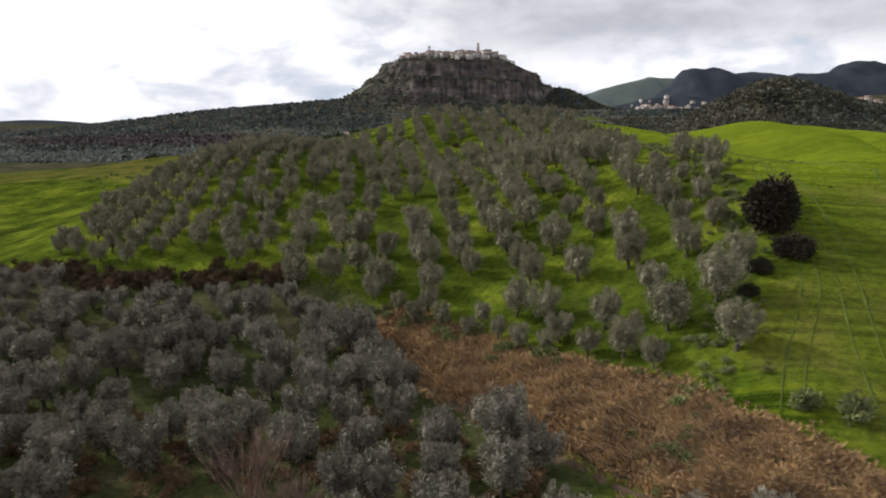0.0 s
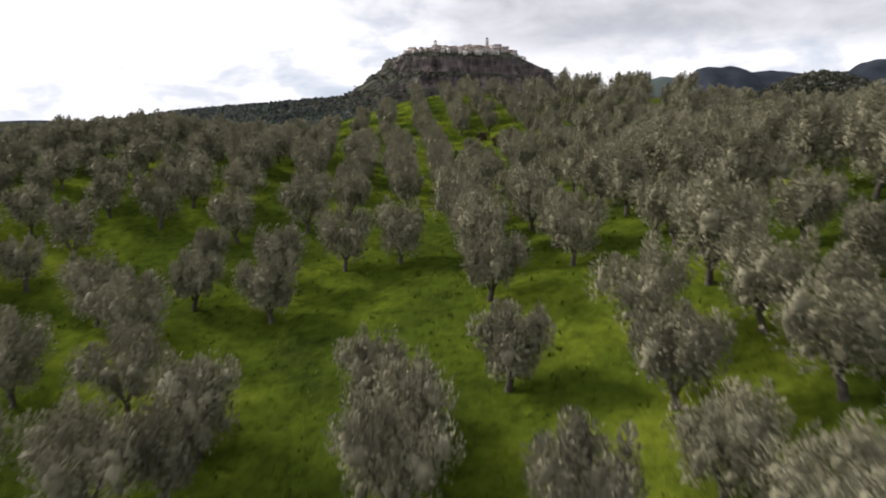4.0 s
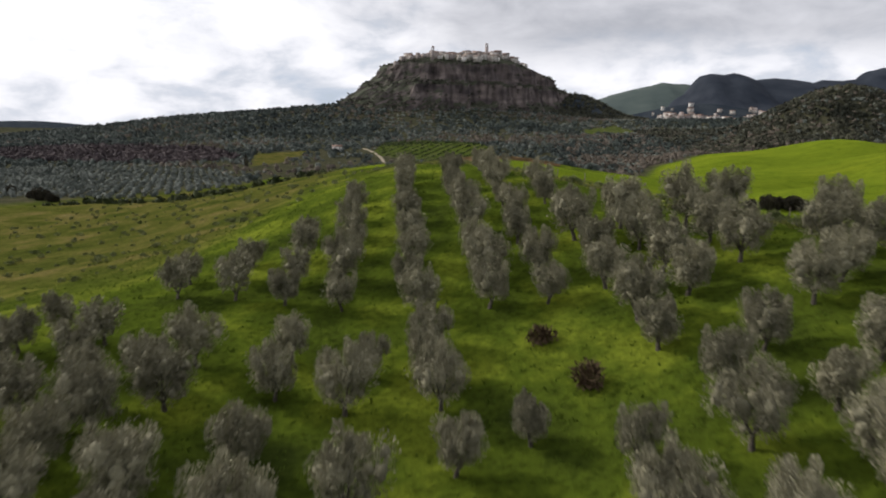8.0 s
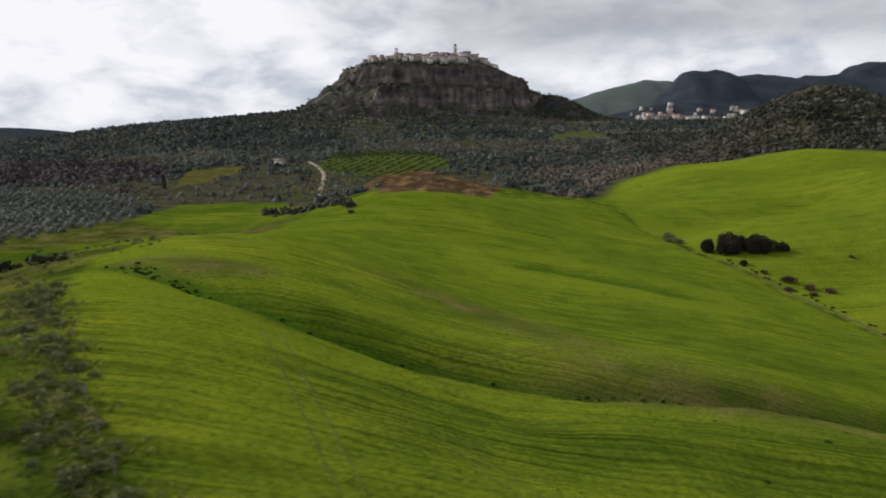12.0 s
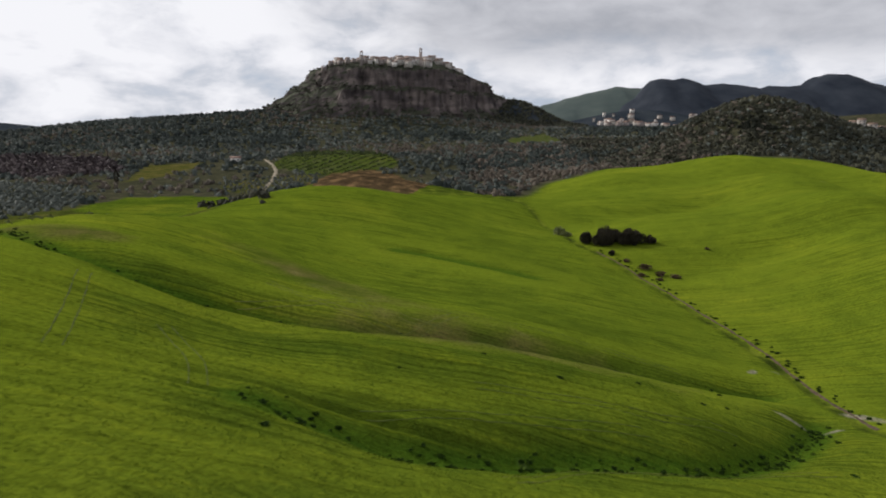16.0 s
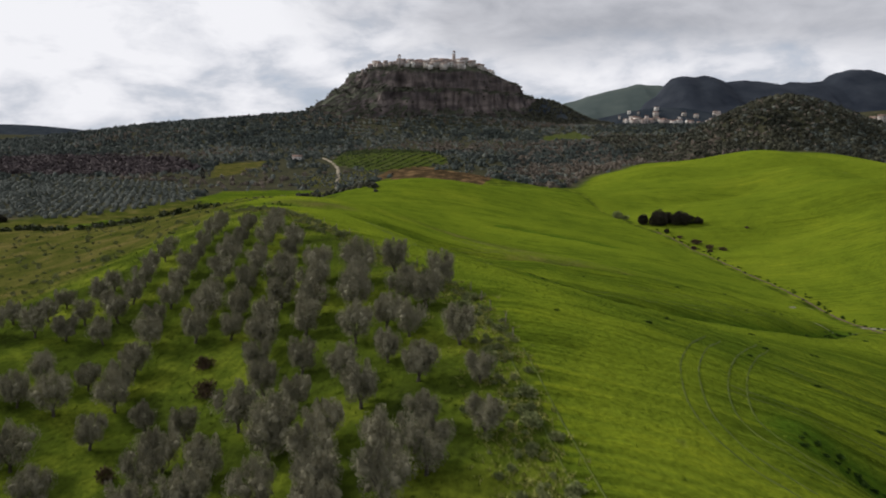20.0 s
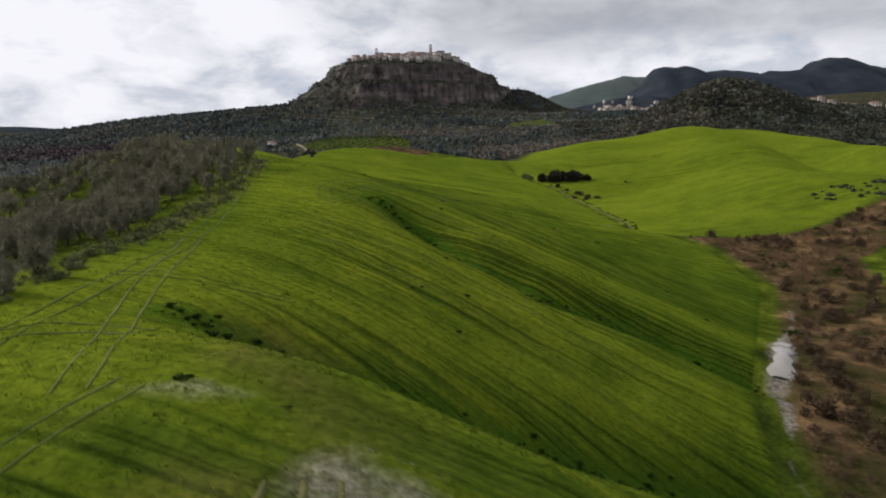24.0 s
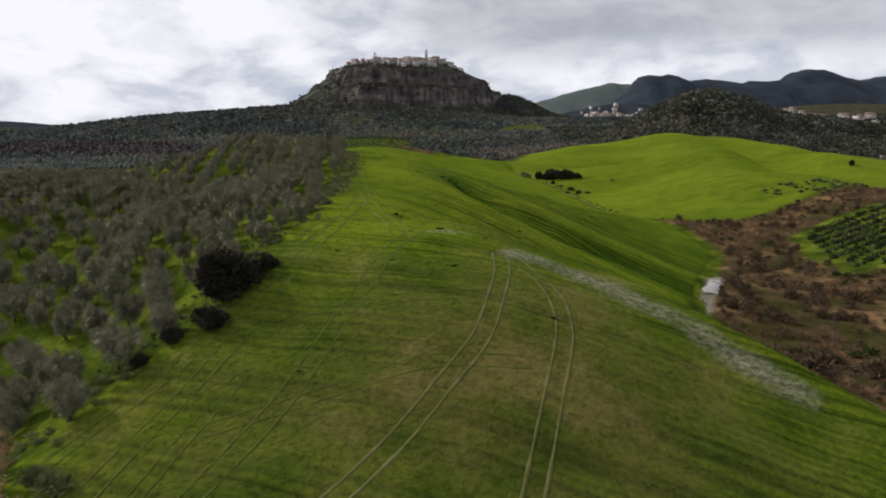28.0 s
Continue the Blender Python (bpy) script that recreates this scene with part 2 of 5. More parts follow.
def edge_x(y):
    """Where the field begins, east of the olive grove, at each y."""
    ys, xs = [p[1] for p in FIELD_EDGE][::-1], [p[0] for p in FIELD_EDGE][::-1]
    return np.interp(y, ys, xs)


# ---- materials ----
def material(name, rough_=0.9):
    m = bpy.data.materials.new(name)
    m.use_nodes = True
    b = m.node_tree.nodes["Principled BSDF"]
    b.inputs["Roughness"].default_value = rough_
    b.inputs["Specular IOR Level"].default_value = 0.25
    return m, m.node_tree.nodes, m.node_tree.links, b


def noise_tex(nodes, links, scale, detail=5.0, roughness=0.6, source="Object"):
    tc = nodes.new("ShaderNodeTexCoord")
    n = nodes.new("ShaderNodeTexNoise")
    n.inputs["Scale"].default_value, n.inputs["Detail"].default_value, n.inputs["Roughness"].default_value = scale, detail, roughness
    links.new(tc.outputs[source], n.inputs["Vector"])
    return n


def ramp(nodes, links, src, stops):
    r = nodes.new("ShaderNodeValToRGB")
    el = r.color_ramp.elements
    while len(el) < len(stops):
        el.new(0.5)
    for e, (at, c) in zip(el, stops):
        e.position, e.color = at, (*c, 1)
    links.new(src, r.inputs[0])
    return r.outputs[0]


def blend(nodes, links, fac, a, b, mode="MIX"):
    m = nodes.new("ShaderNodeMix")
    m.data_type, m.blend_type = "RGBA", mode
    for sock, v in ((m.inputs[0], fac), (m.inputs[6], a), (m.inputs[7], b)):
        if isinstance(v, (int, float)):
            sock.default_value = v
        elif isinstance(v, tuple):
            sock.default_value = (*v, 1)
        else:
            links.new(v, sock)
    return m.outputs[2]


def calc(nodes, links, op, a, b=0.0):
    m = nodes.new("ShaderNodeMath")
    m.operation = op
    for sock, v in ((m.inputs[0], a), (m.inputs[1], b)):
        if isinstance(v, (int, float)):
            sock.default_value = v
        else:
            links.new(v, sock)
    return m.outputs[0]


def bump(nodes, links, src, strength, distance, bsdf):
    b = nodes.new("ShaderNodeBump")
    b.inputs["Strength"].default_value, b.inputs["Distance"].default_value = strength, distance
    links.new(src, b.inputs["Height"])
    links.new(b.outputs[0], bsdf.inputs["Normal"])


def varied(name, a, b, scale=1.0, rough_=0.9, by_object=0.25, relief=0.0, detail=5.0, by_piece=0.5):
    """Two tones in a noise of the given scale (per metre), each object a little lighter or darker."""
    m, nodes, links, bs = material(name, rough_)
    n = noise_tex(nodes, links, scale, detail)
    col = ramp(nodes, links, n.outputs[0], [(0.32, a), (0.68, b)])
    info = nodes.new("ShaderNodeObjectInfo")
    geo = nodes.new("ShaderNodeNewGeometry")
    k = calc(nodes, links, "MULTIPLY_ADD", info.outputs["Random"], by_object)
    k.node.inputs[2].default_value = 1 - by_object / 2
    k2 = calc(nodes, links, "MULTIPLY_ADD", geo.outputs["Random Per Island"], by_piece)
    k2.node.inputs[2].default_value = 1 - by_piece / 2
    kk = calc(nodes, links, "MULTIPLY", k, k2)
    hsv = nodes.new("ShaderNodeHueSaturation")
    links.new(col, hsv.inputs["Color"])
    links.new(kk, hsv.inputs["Value"])
    links.new(hsv.outputs[0], bs.inputs["Base Color"])
    if relief:
        bump(nodes, links, n.outputs[0], 0.8, relief, bs)
    return m


def leafy(name, a, b, scale=0.6, through=0.25, by_leaf=0.35):
    """Foliage: two tones, each spray its own shade, some light coming through."""
    m = varied(name, a, b, scale, 0.75, 0.3, by_piece=by_leaf)
    bs = m.node_tree.nodes["Principled BSDF"]
    bs.inputs["Transmission Weight"].default_value = 0.0
    bs.inputs["Subsurface Weight"].default_value = 0.0
    bs.inputs["Sheen Weight"].default_value = through
    bs.inputs["Specular IOR Level"].default_value = 0.05
    return m


M_OLIVE = leafy("olive_leaf", (0.126, 0.119, 0.076), (0.27, 0.253, 0.168), 0.6, 0.08, 0.3)
M_OLIVE_GREY = leafy("olive_leaf_grey", (0.095, 0.089, 0.068), (0.235, 0.218, 0.168), 0.6, 0.12, 0.3)
M_BARK = varied("olive_bark", (0.035, 0.03, 0.024), (0.11, 0.095, 0.075), 6.0, 0.95, 0.3, 0.02)
M_DARKLEAF = leafy("evergreen_leaf", (0.014, 0.013, 0.008), (0.055, 0.047, 0.03), 0.6, 0.05)
M_BUSH = leafy("scrub_leaf", (0.075, 0.095, 0.034), (0.23, 0.245, 0.105), 0.6, 0.02)
M_BROWNBUSH = leafy("bare_scrub", (0.07, 0.045, 0.026), (0.24, 0.15, 0.08), 0.06, 0.05)
M_PURPLEBUSH = leafy("dull_scrub", (0.04, 0.027, 0.016), (0.125, 0.088, 0.054), 0.6, 0.0)
M_REED = leafy("dry_reed", (0.15, 0.085, 0.035), (0.42, 0.27, 0.12), 0.35)
M_TUFT = leafy("grass_blade", (0.032, 0.056, 0.006), (0.095, 0.135, 0.014), 0.15, 0.0)
M_TWIG = varied("bare_twig", (0.09, 0.06, 0.045), (0.24, 0.17, 0.13), 2.0, 0.9, 0.2)
M_STRAW = leafy("straw_grass", (0.10, 0.12, 0.022), (0.30, 0.29, 0.09), 0.3, 0.0)
M_STONE = varied("loose_stone", (0.10, 0.09, 0.075), (0.24, 0.22, 0.19), 2.0, 0.95, 0.1)
M_CROP = leafy("crop_blade", (0.05, 0.088, 0.007), (0.12, 0.16, 0.012), 0.12, 0.0)
# woods tone shifted towards blue to carry the haze of distance
M_HAZED_WOODS = leafy("far_woods", (0.028, 0.036, 0.034), (0.08, 0.094, 0.082), 0.02, 0.0)
M_FARDARK = leafy("far_scrub", (0.018, 0.02, 0.015), (0.07, 0.07, 0.048), 0.02, 0.0)
# both mountain tones hold the blue haze of distance, the farther one paler
M_HAZED_MOUNT = leafy("hazed_mountain_woods", (0.012, 0.016, 0.024), (0.03, 0.036, 0.046), 0.012, 0.0)
M_HAZED_HILL = leafy("hazed_hill_woods", (0.05, 0.068, 0.066), (0.085, 0.105, 0.095), 0.006, 0.0)
M_WEED = leafy("weed_leaf", (0.012, 0.028, 0.004), (0.035, 0.065, 0.01), 0.6, 0.0)
M_YELLOWBUSH = leafy("pale_scrub_leaf", (0.12, 0.12, 0.03), (0.28, 0.26, 0.08), 0.5, 0.1)
M_FARBROWN = leafy("far_brush", (0.066, 0.058, 0.048), (0.145, 0.12, 0.094), 0.03, 0.0)
# olive tone greyed and blued, with distance haze in the colour
M_HAZED_OLIVE = leafy("hazed_olive", (0.058, 0.069, 0.06), (0.148, 0.16, 0.14), 0.03, 0.0)
M_ORCHARD = leafy("orchard_leaf", (0.03, 0.045, 0.016), (0.075, 0.095, 0.03), 0.05, 0.0)
M_PURPLEWOOD = leafy("leafless_wood", (0.034, 0.027, 0.030), (0.10, 0.08, 0.08), 0.03, 0.0)
M_WHITE = varied("white_plaster", (0.42, 0.39, 0.36), (0.72, 0.69, 0.65), 0.15, 0.9, 0.5)
M_WALL = varied("plaster", (0.24, 0.215, 0.19), (0.48, 0.45, 0.41), 0.15, 0.9, 0.5)
M_STONEWALL = varied("old_masonry", (0.20, 0.17, 0.155), (0.38, 0.335, 0.31), 0.25, 0.95, 0.4)
M_ROOF = varied("clay_tile", (0.15, 0.095, 0.075), (0.28, 0.19, 0.15), 0.6, 0.9, 0.5)
M_GLASS = varied("window_dark", (0.02, 0.022, 0.025), (0.05, 0.05, 0.055), 1.0, 0.25, 0.2)
M_WOODPOST = varied("weathered_wood", (0.10, 0.085, 0.07), (0.26, 0.22, 0.18), 4.0, 0.95, 0.3)
M_BANKTREE = leafy("bank_tree_leaf", (0.014, 0.02, 0.007), (0.045, 0.055, 0.02), 0.1, 0.0)
M_WATER, wnodes, wlinks, wb = material("muddy_water", 0.08)
wb.inputs["Base Color"].default_value = (0.30, 0.28, 0.25, 1)
wb.inputs["Specular IOR Level"].default_value = 0.5
bump(wnodes, wlinks, noise_tex(wnodes, wlinks, 1.2).outputs[0], 0.15, 0.05, wb)
M_TRACK = varied("worn_grass", (0.058, 0.064, 0.016), (0.115, 0.108, 0.034), 0.5, 0.95, 0.1, 0.05)
M_WORN = varied("trodden_crop", (0.06, 0.078, 0.011), (0.12, 0.13, 0.018), 0.5, 0.95, 0.1, 0.05)
M_SOIL = varied("eroded_soil", (0.03, 0.02, 0.012), (0.10, 0.068, 0.04), 0.9, 0.95, 0.1, 0.06)
M_RUT = varied("wheel_rut", (0.036, 0.056, 0.006), (0.08, 0.1, 0.011), 0.5, 0.95, 0.1, 0.05)
M_DIRT = varied("pale_dirt", (0.15, 0.125, 0.085), (0.28, 0.24, 0.175), 0.5, 0.95, 0.1, 0.05)

# rock: strata, streaks and ledges with scrub
M_ROCK, nd, lk, bs = material("cliff_rock", 0.95)
tc = nd.new("ShaderNodeTexCoord")
mp = nd.new("ShaderNodeMapping")
mp.inputs["Scale"].default_value = (1, 1, 3.5)
lk.new(tc.outputs["Object"], mp.inputs[0])
n1 = nd.new("ShaderNodeTexNoise")
n1.inputs["Scale"].default_value, n1.inputs["Detail"].default_value = 0.022, 9
lk.new(mp.outputs[0], n1.inputs["Vector"])
mp2 = nd.new("ShaderNodeMapping")
mp2.inputs["Scale"].default_value = (1, 1, 0.22)
lk.new(tc.outputs["Object"], mp2.inputs[0])
n2 = nd.new("ShaderNodeTexNoise")
n2.inputs["Scale"].default_value, n2.inputs["Detail"].default_value = 0.09, 8
lk.new(mp2.outputs[0], n2.inputs["Vector"])
c1 = ramp(nd, lk, n1.outputs[0], [(0.35, (0.064, 0.056, 0.058)), (0.5, (0.118, 0.101, 0.10)), (0.66, (0.205, 0.177, 0.168))])
c2 = ramp(nd, lk, n2.outputs[0], [(0.35, (0.45, 0.42, 0.40)), (0.62, (1.15, 1.1, 1.05))])
rock_col = blend(nd, lk, 1.0, c1, c2, "MULTIPLY")
geo = nd.new("ShaderNodeNewGeometry")
sx = nd.new("ShaderNodeSeparateXYZ")
lk.new(geo.outputs["Normal"], sx.inputs[0])
flat = calc(nd, lk, "ADD", sx.outputs[2], calc(nd, lk, "MULTIPLY", n2.outputs[0], 0.5))
veg = ramp(nd, lk, flat, [(0.72, (0, 0, 0)), (0.95, (1, 1, 1))])
lk.new(blend(nd, lk, veg, rock_col, (0.045, 0.05, 0.03)), bs.inputs["Base Color"])
bump(nd, lk, n2.outputs[0], 1.0, 4.0, bs)

# the ground: its cover is laid out by two plan layers, broken up by noise; a third adds lush gullies, painted sunlight
# and haze
M_GROUND, nd, lk, bs = material("ground_cover", 0.95)
bs.inputs["Specular IOR Level"].default_value = 0.0
fine = noise_tex(nd, lk, 1.6, 8.0, 0.7)
mid = noise_tex(nd, lk, 0.12, 6.0, 0.6)
wide = noise_tex(nd, lk, 0.018, 5.0, 0.55)
tc = nd.new("ShaderNodeTexCoord")


def drawn_out(deg, along, across, detail):
    """Noise drawn out into streaks that run at the given angle from x."""
    turned = nd.new("ShaderNodeMapping")
    turned.vector_type = "POINT"
    turned.inputs["Rotation"].default_value = (0, 0, radians(-deg))
    squeezed = nd.new("ShaderNodeMapping")
    squeezed.inputs["Scale"].default_value = (along, across, 0.02)
    lk.new(tc.outputs["Object"], turned.inputs[0])
    bent = nd.new("ShaderNodeVectorMath")
    bent.operation = "MULTIPLY_ADD"
    bend = noise_tex(nd, lk, 0.02, 2.0, 0.5)
    lk.new(bend.outputs["Color"], bent.inputs[0])
    bent.inputs[1].default_value = (4, 4, 0)
    lk.new(turned.outputs[0], bent.inputs[2])
    lk.new(bent.outputs[0], squeezed.inputs[0])
    streak = nd.new("ShaderNodeTexNoise")
    streak.inputs["Scale"].default_value, streak.inputs["Detail"].default_value = 1.0, detail
    lk.new(squeezed.outputs[0], streak.inputs["Vector"])
    return streak


lines_a = drawn_out(3, 0.02, 1.25, 3.0)
lines_b = drawn_out(-62, 0.015, 0.75, 3.0)
lines_c = drawn_out(-17, 0.012, 1.1, 2.0)
zone_a, zone_b = nd.new("ShaderNodeAttribute"), nd.new("ShaderNodeAttribute")
zone_a.attribute_name, zone_b.attribute_name = "cover_a", "cover_b"
sa, sb = nd.new("ShaderNodeSeparateColor"), nd.new("ShaderNodeSeparateColor")
lk.new(zone_a.outputs["Color"], sa.inputs[0])
lk.new(zone_b.outputs["Color"], sb.inputs[0])


def broken(sock, soft=0.35, push=0.9):
    """A plan layer with its outline broken up by noise."""
    k = calc(nd, lk, "ADD", sock, calc(nd, lk, "MULTIPLY", calc(nd, lk, "SUBTRACT", mid.outputs[0], 0.5), push))
    r = nd.new("ShaderNodeMapRange")
    r.inputs["From Min"].default_value, r.inputs["From Max"].default_value = 0.5 - soft / 2, 0.5 + soft / 2
    lk.new(k, r.inputs[0])
    return r.outputs[0]


grove_green = ramp(nd, lk, mid.outputs[0], [(0.32, (0.026, 0.037, 0.007)), (0.5, (0.056, 0.08, 0.009)), (0.68, (0.13, 0.158, 0.017))])
field_green = ramp(nd, lk, wide.outputs[0], [(0.3, (0.027, 0.048, 0.0056)), (0.52, (0.054, 0.081, 0.0076)), (0.72, (0.1, 0.118, 0.0115))])
north = nd.new("ShaderNodeMapRange")
north.inputs["From Min"].default_value, north.inputs["From Max"].default_value = 215, 250
place = nd.new("ShaderNodeSeparateXYZ")
lk.new(tc.outputs["Object"], place.inputs[0])
lk.new(place.outputs[1], north.inputs[0])
rows_tone = blend(nd, lk, north.outputs[0], lines_c.outputs[0], lines_a.outputs[0])
stripe = ramp(nd, lk, rows_tone, [(0.40, (0.34, 0.4, 0.43)), (0.465, (0.82, 0.87, 0.88)), (0.53, (1, 1, 1)), (0.6, (1.45, 1.3, 1.0))])
cross = ramp(nd, lk, lines_b.outputs[0], [(0.36, (0.86, 0.88, 0.89)), (0.43, (0.97, 0.98, 0.98)), (0.57, (1.01, 1.01, 1.0)), (0.66, (1.1, 1.06, 1.0))])
stripe = blend(nd, lk, 1.0, stripe, cross, "MULTIPLY")
field_green = blend(nd, lk, 1.0, field_green, stripe, "MULTIPLY")
patchy = ramp(nd, lk, mid.outputs[0], [(0.3, (0.74, 0.8, 0.82)), (0.48, (1.1, 1.11, 1.1)), (0.7, (1.45, 1.3, 1.1))])
field_green = blend(nd, lk, 1.0, field_green, patchy, "MULTIPLY")
dry = ramp(nd, lk, mid.outputs[0], [(0.3, (0.036, 0.048, 0.01)), (0.5, (0.072, 0.07, 0.018)), (0.7, (0.125, 0.103, 0.036))])
bare = ramp(nd, lk, fine.outputs[0], [(0.3, (0.09, 0.076, 0.055)), (0.5, (0.19, 0.168, 0.135)), (0.7, (0.37, 0.34, 0.30))])
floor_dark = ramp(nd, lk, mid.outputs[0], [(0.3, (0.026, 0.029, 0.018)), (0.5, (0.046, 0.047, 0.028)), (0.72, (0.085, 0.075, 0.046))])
brown = ramp(nd, lk, mid.outputs[0], [(0.32, (0.03, 0.022, 0.012)), (0.5, (0.07, 0.047, 0.025)), (0.66, (0.18, 0.115, 0.055))])
mud = ramp(nd, lk, fine.outputs[0], [(0.3, (0.11, 0.092, 0.07)), (0.7, (0.29, 0.262, 0.22))])
col = blend(nd, lk, broken(sa.outputs[0], 0.25, 0.25), grove_green, field_green)
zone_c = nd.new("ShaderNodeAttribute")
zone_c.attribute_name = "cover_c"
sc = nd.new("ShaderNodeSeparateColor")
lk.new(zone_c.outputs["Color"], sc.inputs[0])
# sunlight on crests and northern fields, mixed into the colour as yellow-green
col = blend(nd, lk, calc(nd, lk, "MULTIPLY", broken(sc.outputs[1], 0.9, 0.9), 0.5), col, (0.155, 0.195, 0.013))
col = blend(nd, lk, calc(nd, lk, "MULTIPLY", broken(sc.outputs[0], 0.6, 0.6), 0.75), col, (0.028, 0.07, 0.006))
col = blend(nd, lk, broken(sa.outputs[1], 0.6), col, dry)
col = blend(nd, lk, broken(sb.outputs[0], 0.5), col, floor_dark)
col = blend(nd, lk, broken(sb.outputs[1], 0.4), col, brown)
col = blend(nd, lk, broken(sa.outputs[2], 0.55, 1.1), col, bare)
# blue of the distance haze, mixed into the colour of the far ground
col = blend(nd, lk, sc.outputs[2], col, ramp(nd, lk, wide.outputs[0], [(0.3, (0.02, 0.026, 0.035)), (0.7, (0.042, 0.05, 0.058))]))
col = blend(nd, lk, broken(sb.outputs[2], 0.3), col, mud)
grain = ramp(nd, lk, fine.outputs[0], [(0.3, (0.42, 0.44, 0.45)), (0.5, (1, 1, 1)), (0.7, (1.4, 1.37, 1.25))])
col = blend(nd, lk, 0.95, col, grain, "MULTIPLY")
lk.new(calc(nd, lk, "MULTIPLY", sa.outputs[0], 0.09), bs.inputs["Sheen Weight"])
bs.inputs["Sheen Roughness"].default_value = 0.55
bs.inputs["Sheen Tint"].default_value = (0.42, 0.62, 0.06, 1)
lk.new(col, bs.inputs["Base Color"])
hgt = calc(nd, lk, "ADD", fine.outputs[0], calc(nd, lk, "MULTIPLY", calc(nd, lk, "MULTIPLY", rows_tone, sa.outputs[0]), 1.5))
bump(nd, lk, hgt, 0.9, 0.28, bs)


# ---- building helpers ----
def mesh_of(name, verts, faces, mat, smooth=False):
    me = bpy.data.meshes.new(name)
    verts = np.asarray(verts, np.float32).reshape(-1, 3)
    if isinstance(faces, np.ndarray):
        n, k = faces.shape
        me.vertices.add(len(verts))
        me.vertices.foreach_set("co", verts.ravel())
        me.loops.add(n * k)
        me.loops.foreach_set("vertex_index", faces.astype(np.int32).ravel())
        me.polygons.add(n)
        me.polygons.foreach_set("loop_start", np.arange(0, n * k, k, dtype=np.int32))
        me.update(calc_edges=True)
    else:
        me.from_pydata(verts.tolist(), [], faces)
    me.materials.append(mat)
    if smooth:
        me.polygons.foreach_set("use_smooth", np.ones(len(me.polygons), bool))
    me.update()
    return me


def child(name, me, parent, label="", at=None):
    ob = new(name, me)
    ob.parent = parent
    if at is not None:
        ob.matrix_local = at
    return tagged(ob, label)


def thing(name, at, label, category, group="", kind=""):
    ob = new(name)
    ob.matrix_basis = at
    return tagged(ob, label, category, group, kind)


rng = np.random.default_rng(7)


def sprays(centres, outward, size, slim, droop=0.0, up=0.35, gen=rng):
    """Slim leaf sprays, a quad each, that grow outward and upward from their places."""
    n = len(centres)
    way = outward + gen.normal(0, 0.45, (n, 3)) + np.array([0, 0, up])
    way /= np.linalg.norm(way, axis=1, keepdims=True) + 1e-9
    side = np.cross(way, gen.normal(0, 1, (n, 3)))
    side /= np.linalg.norm(side, axis=1, keepdims=True) + 1e-9
    long = size * gen.uniform(0.6, 1.35, (n, 1))
    wide = long * slim
    tip = centres + way * long
    low = centres - way * long * 0.1
    v = np.stack([low + side * wide, low - side * wide, tip], 1).reshape(-1, 3)
    return v, np.arange(3 * n).reshape(-1, 3)


def tube(points, radii, sides=6):
    """A tapered limb along points."""
    pts = np.asarray(points, float)
    verts, faces = [], []
    for k, (p, r) in enumerate(zip(pts, radii)):
        d = pts[min(k + 1, len(pts) - 1)] - pts[max(k - 1, 0)]
        d /= np.linalg.norm(d) + 1e-9
        s = np.cross(d, (0.3, 0.9, 0.2))
        s /= np.linalg.norm(s)
        t = np.cross(d, s)
        for j in range(sides):
            a = 2 * math.pi * j / sides
            verts.append(p + r * (math.cos(a) * s + math.sin(a) * t))
    for k in range(len(pts) - 1):
        for j in range(sides):
            faces.append((k * sides + j, k * sides + (j + 1) % sides, (k + 1) * sides + (j + 1) % sides, (k + 1) * sides + j))
    return np.array(verts), np.array(faces)


def joined(pieces):
    vs, fs, off = [], [], 0
    for v, f in pieces:
        vs.append(v)
        fs.append(f + off)
        off += len(v)
    return np.concatenate(vs), np.concatenate(fs)


def crown_cloud(gen, n, lobes, spread=0.22):
    """Places in a crown made of lobes (centre, radii), most near the surface, with the way outward at each."""
    pick = gen.integers(0, len(lobes), n)
    d = gen.normal(0, 1, (n, 3))
    d /= np.linalg.norm(d, axis=1, keepdims=True)
    r = gen.uniform(0, 1, (n, 1)) ** spread
    c = np.array([l[0] for l in lobes])[pick]
    s = np.array([l[1] for l in lobes])[pick]
    return c + d * s * r, d


def clumps(places, sizes, gen, rings=3, sides=6, squash=1.0, jag=0.28):
    """Many small rounded, jagged tree crowns as one mesh: places (n, 3), sizes (n,)."""
    n = len(places)
    base = []
    for r in range(rings):
        ph = math.pi * (r + 0.6) / (rings + 0.4)
        for s in range(sides):
            a = 2 * math.pi * (s + 0.5 * (r % 2)) / sides
            base.append((math.sin(ph) * math.cos(a), math.sin(ph) * math.sin(a), math.cos(ph)))
    base.append((0, 0, 1.0))
    base = np.array(base)
    k = len(base)
    tri = [(k - 1, s, (s + 1) % sides) for s in range(sides)]
    for r in range(rings - 1):
        for s in range(sides):
            a, b, c, d = r * sides + s, r * sides + (s + 1) % sides, (r + 1) * sides + s, (r + 1) * sides + (s + 1) % sides
            tri += [(a, c, b), (b, c, d)]
    tri = np.array(tri)
    v = base[None] * (1 + gen.normal(0, jag, (n, k, 1))) * sizes[:, None, None] * np.array([1, 1, squash])
    v = v + np.asarray(places)[:, None, :] + np.array([0, 0, 0.55]) * sizes[:, None, None] * squash
    f = (tri[None] + (np.arange(n) * k)[:, None, None]).reshape(-1, 3)
    return v.reshape(-1, 3), f


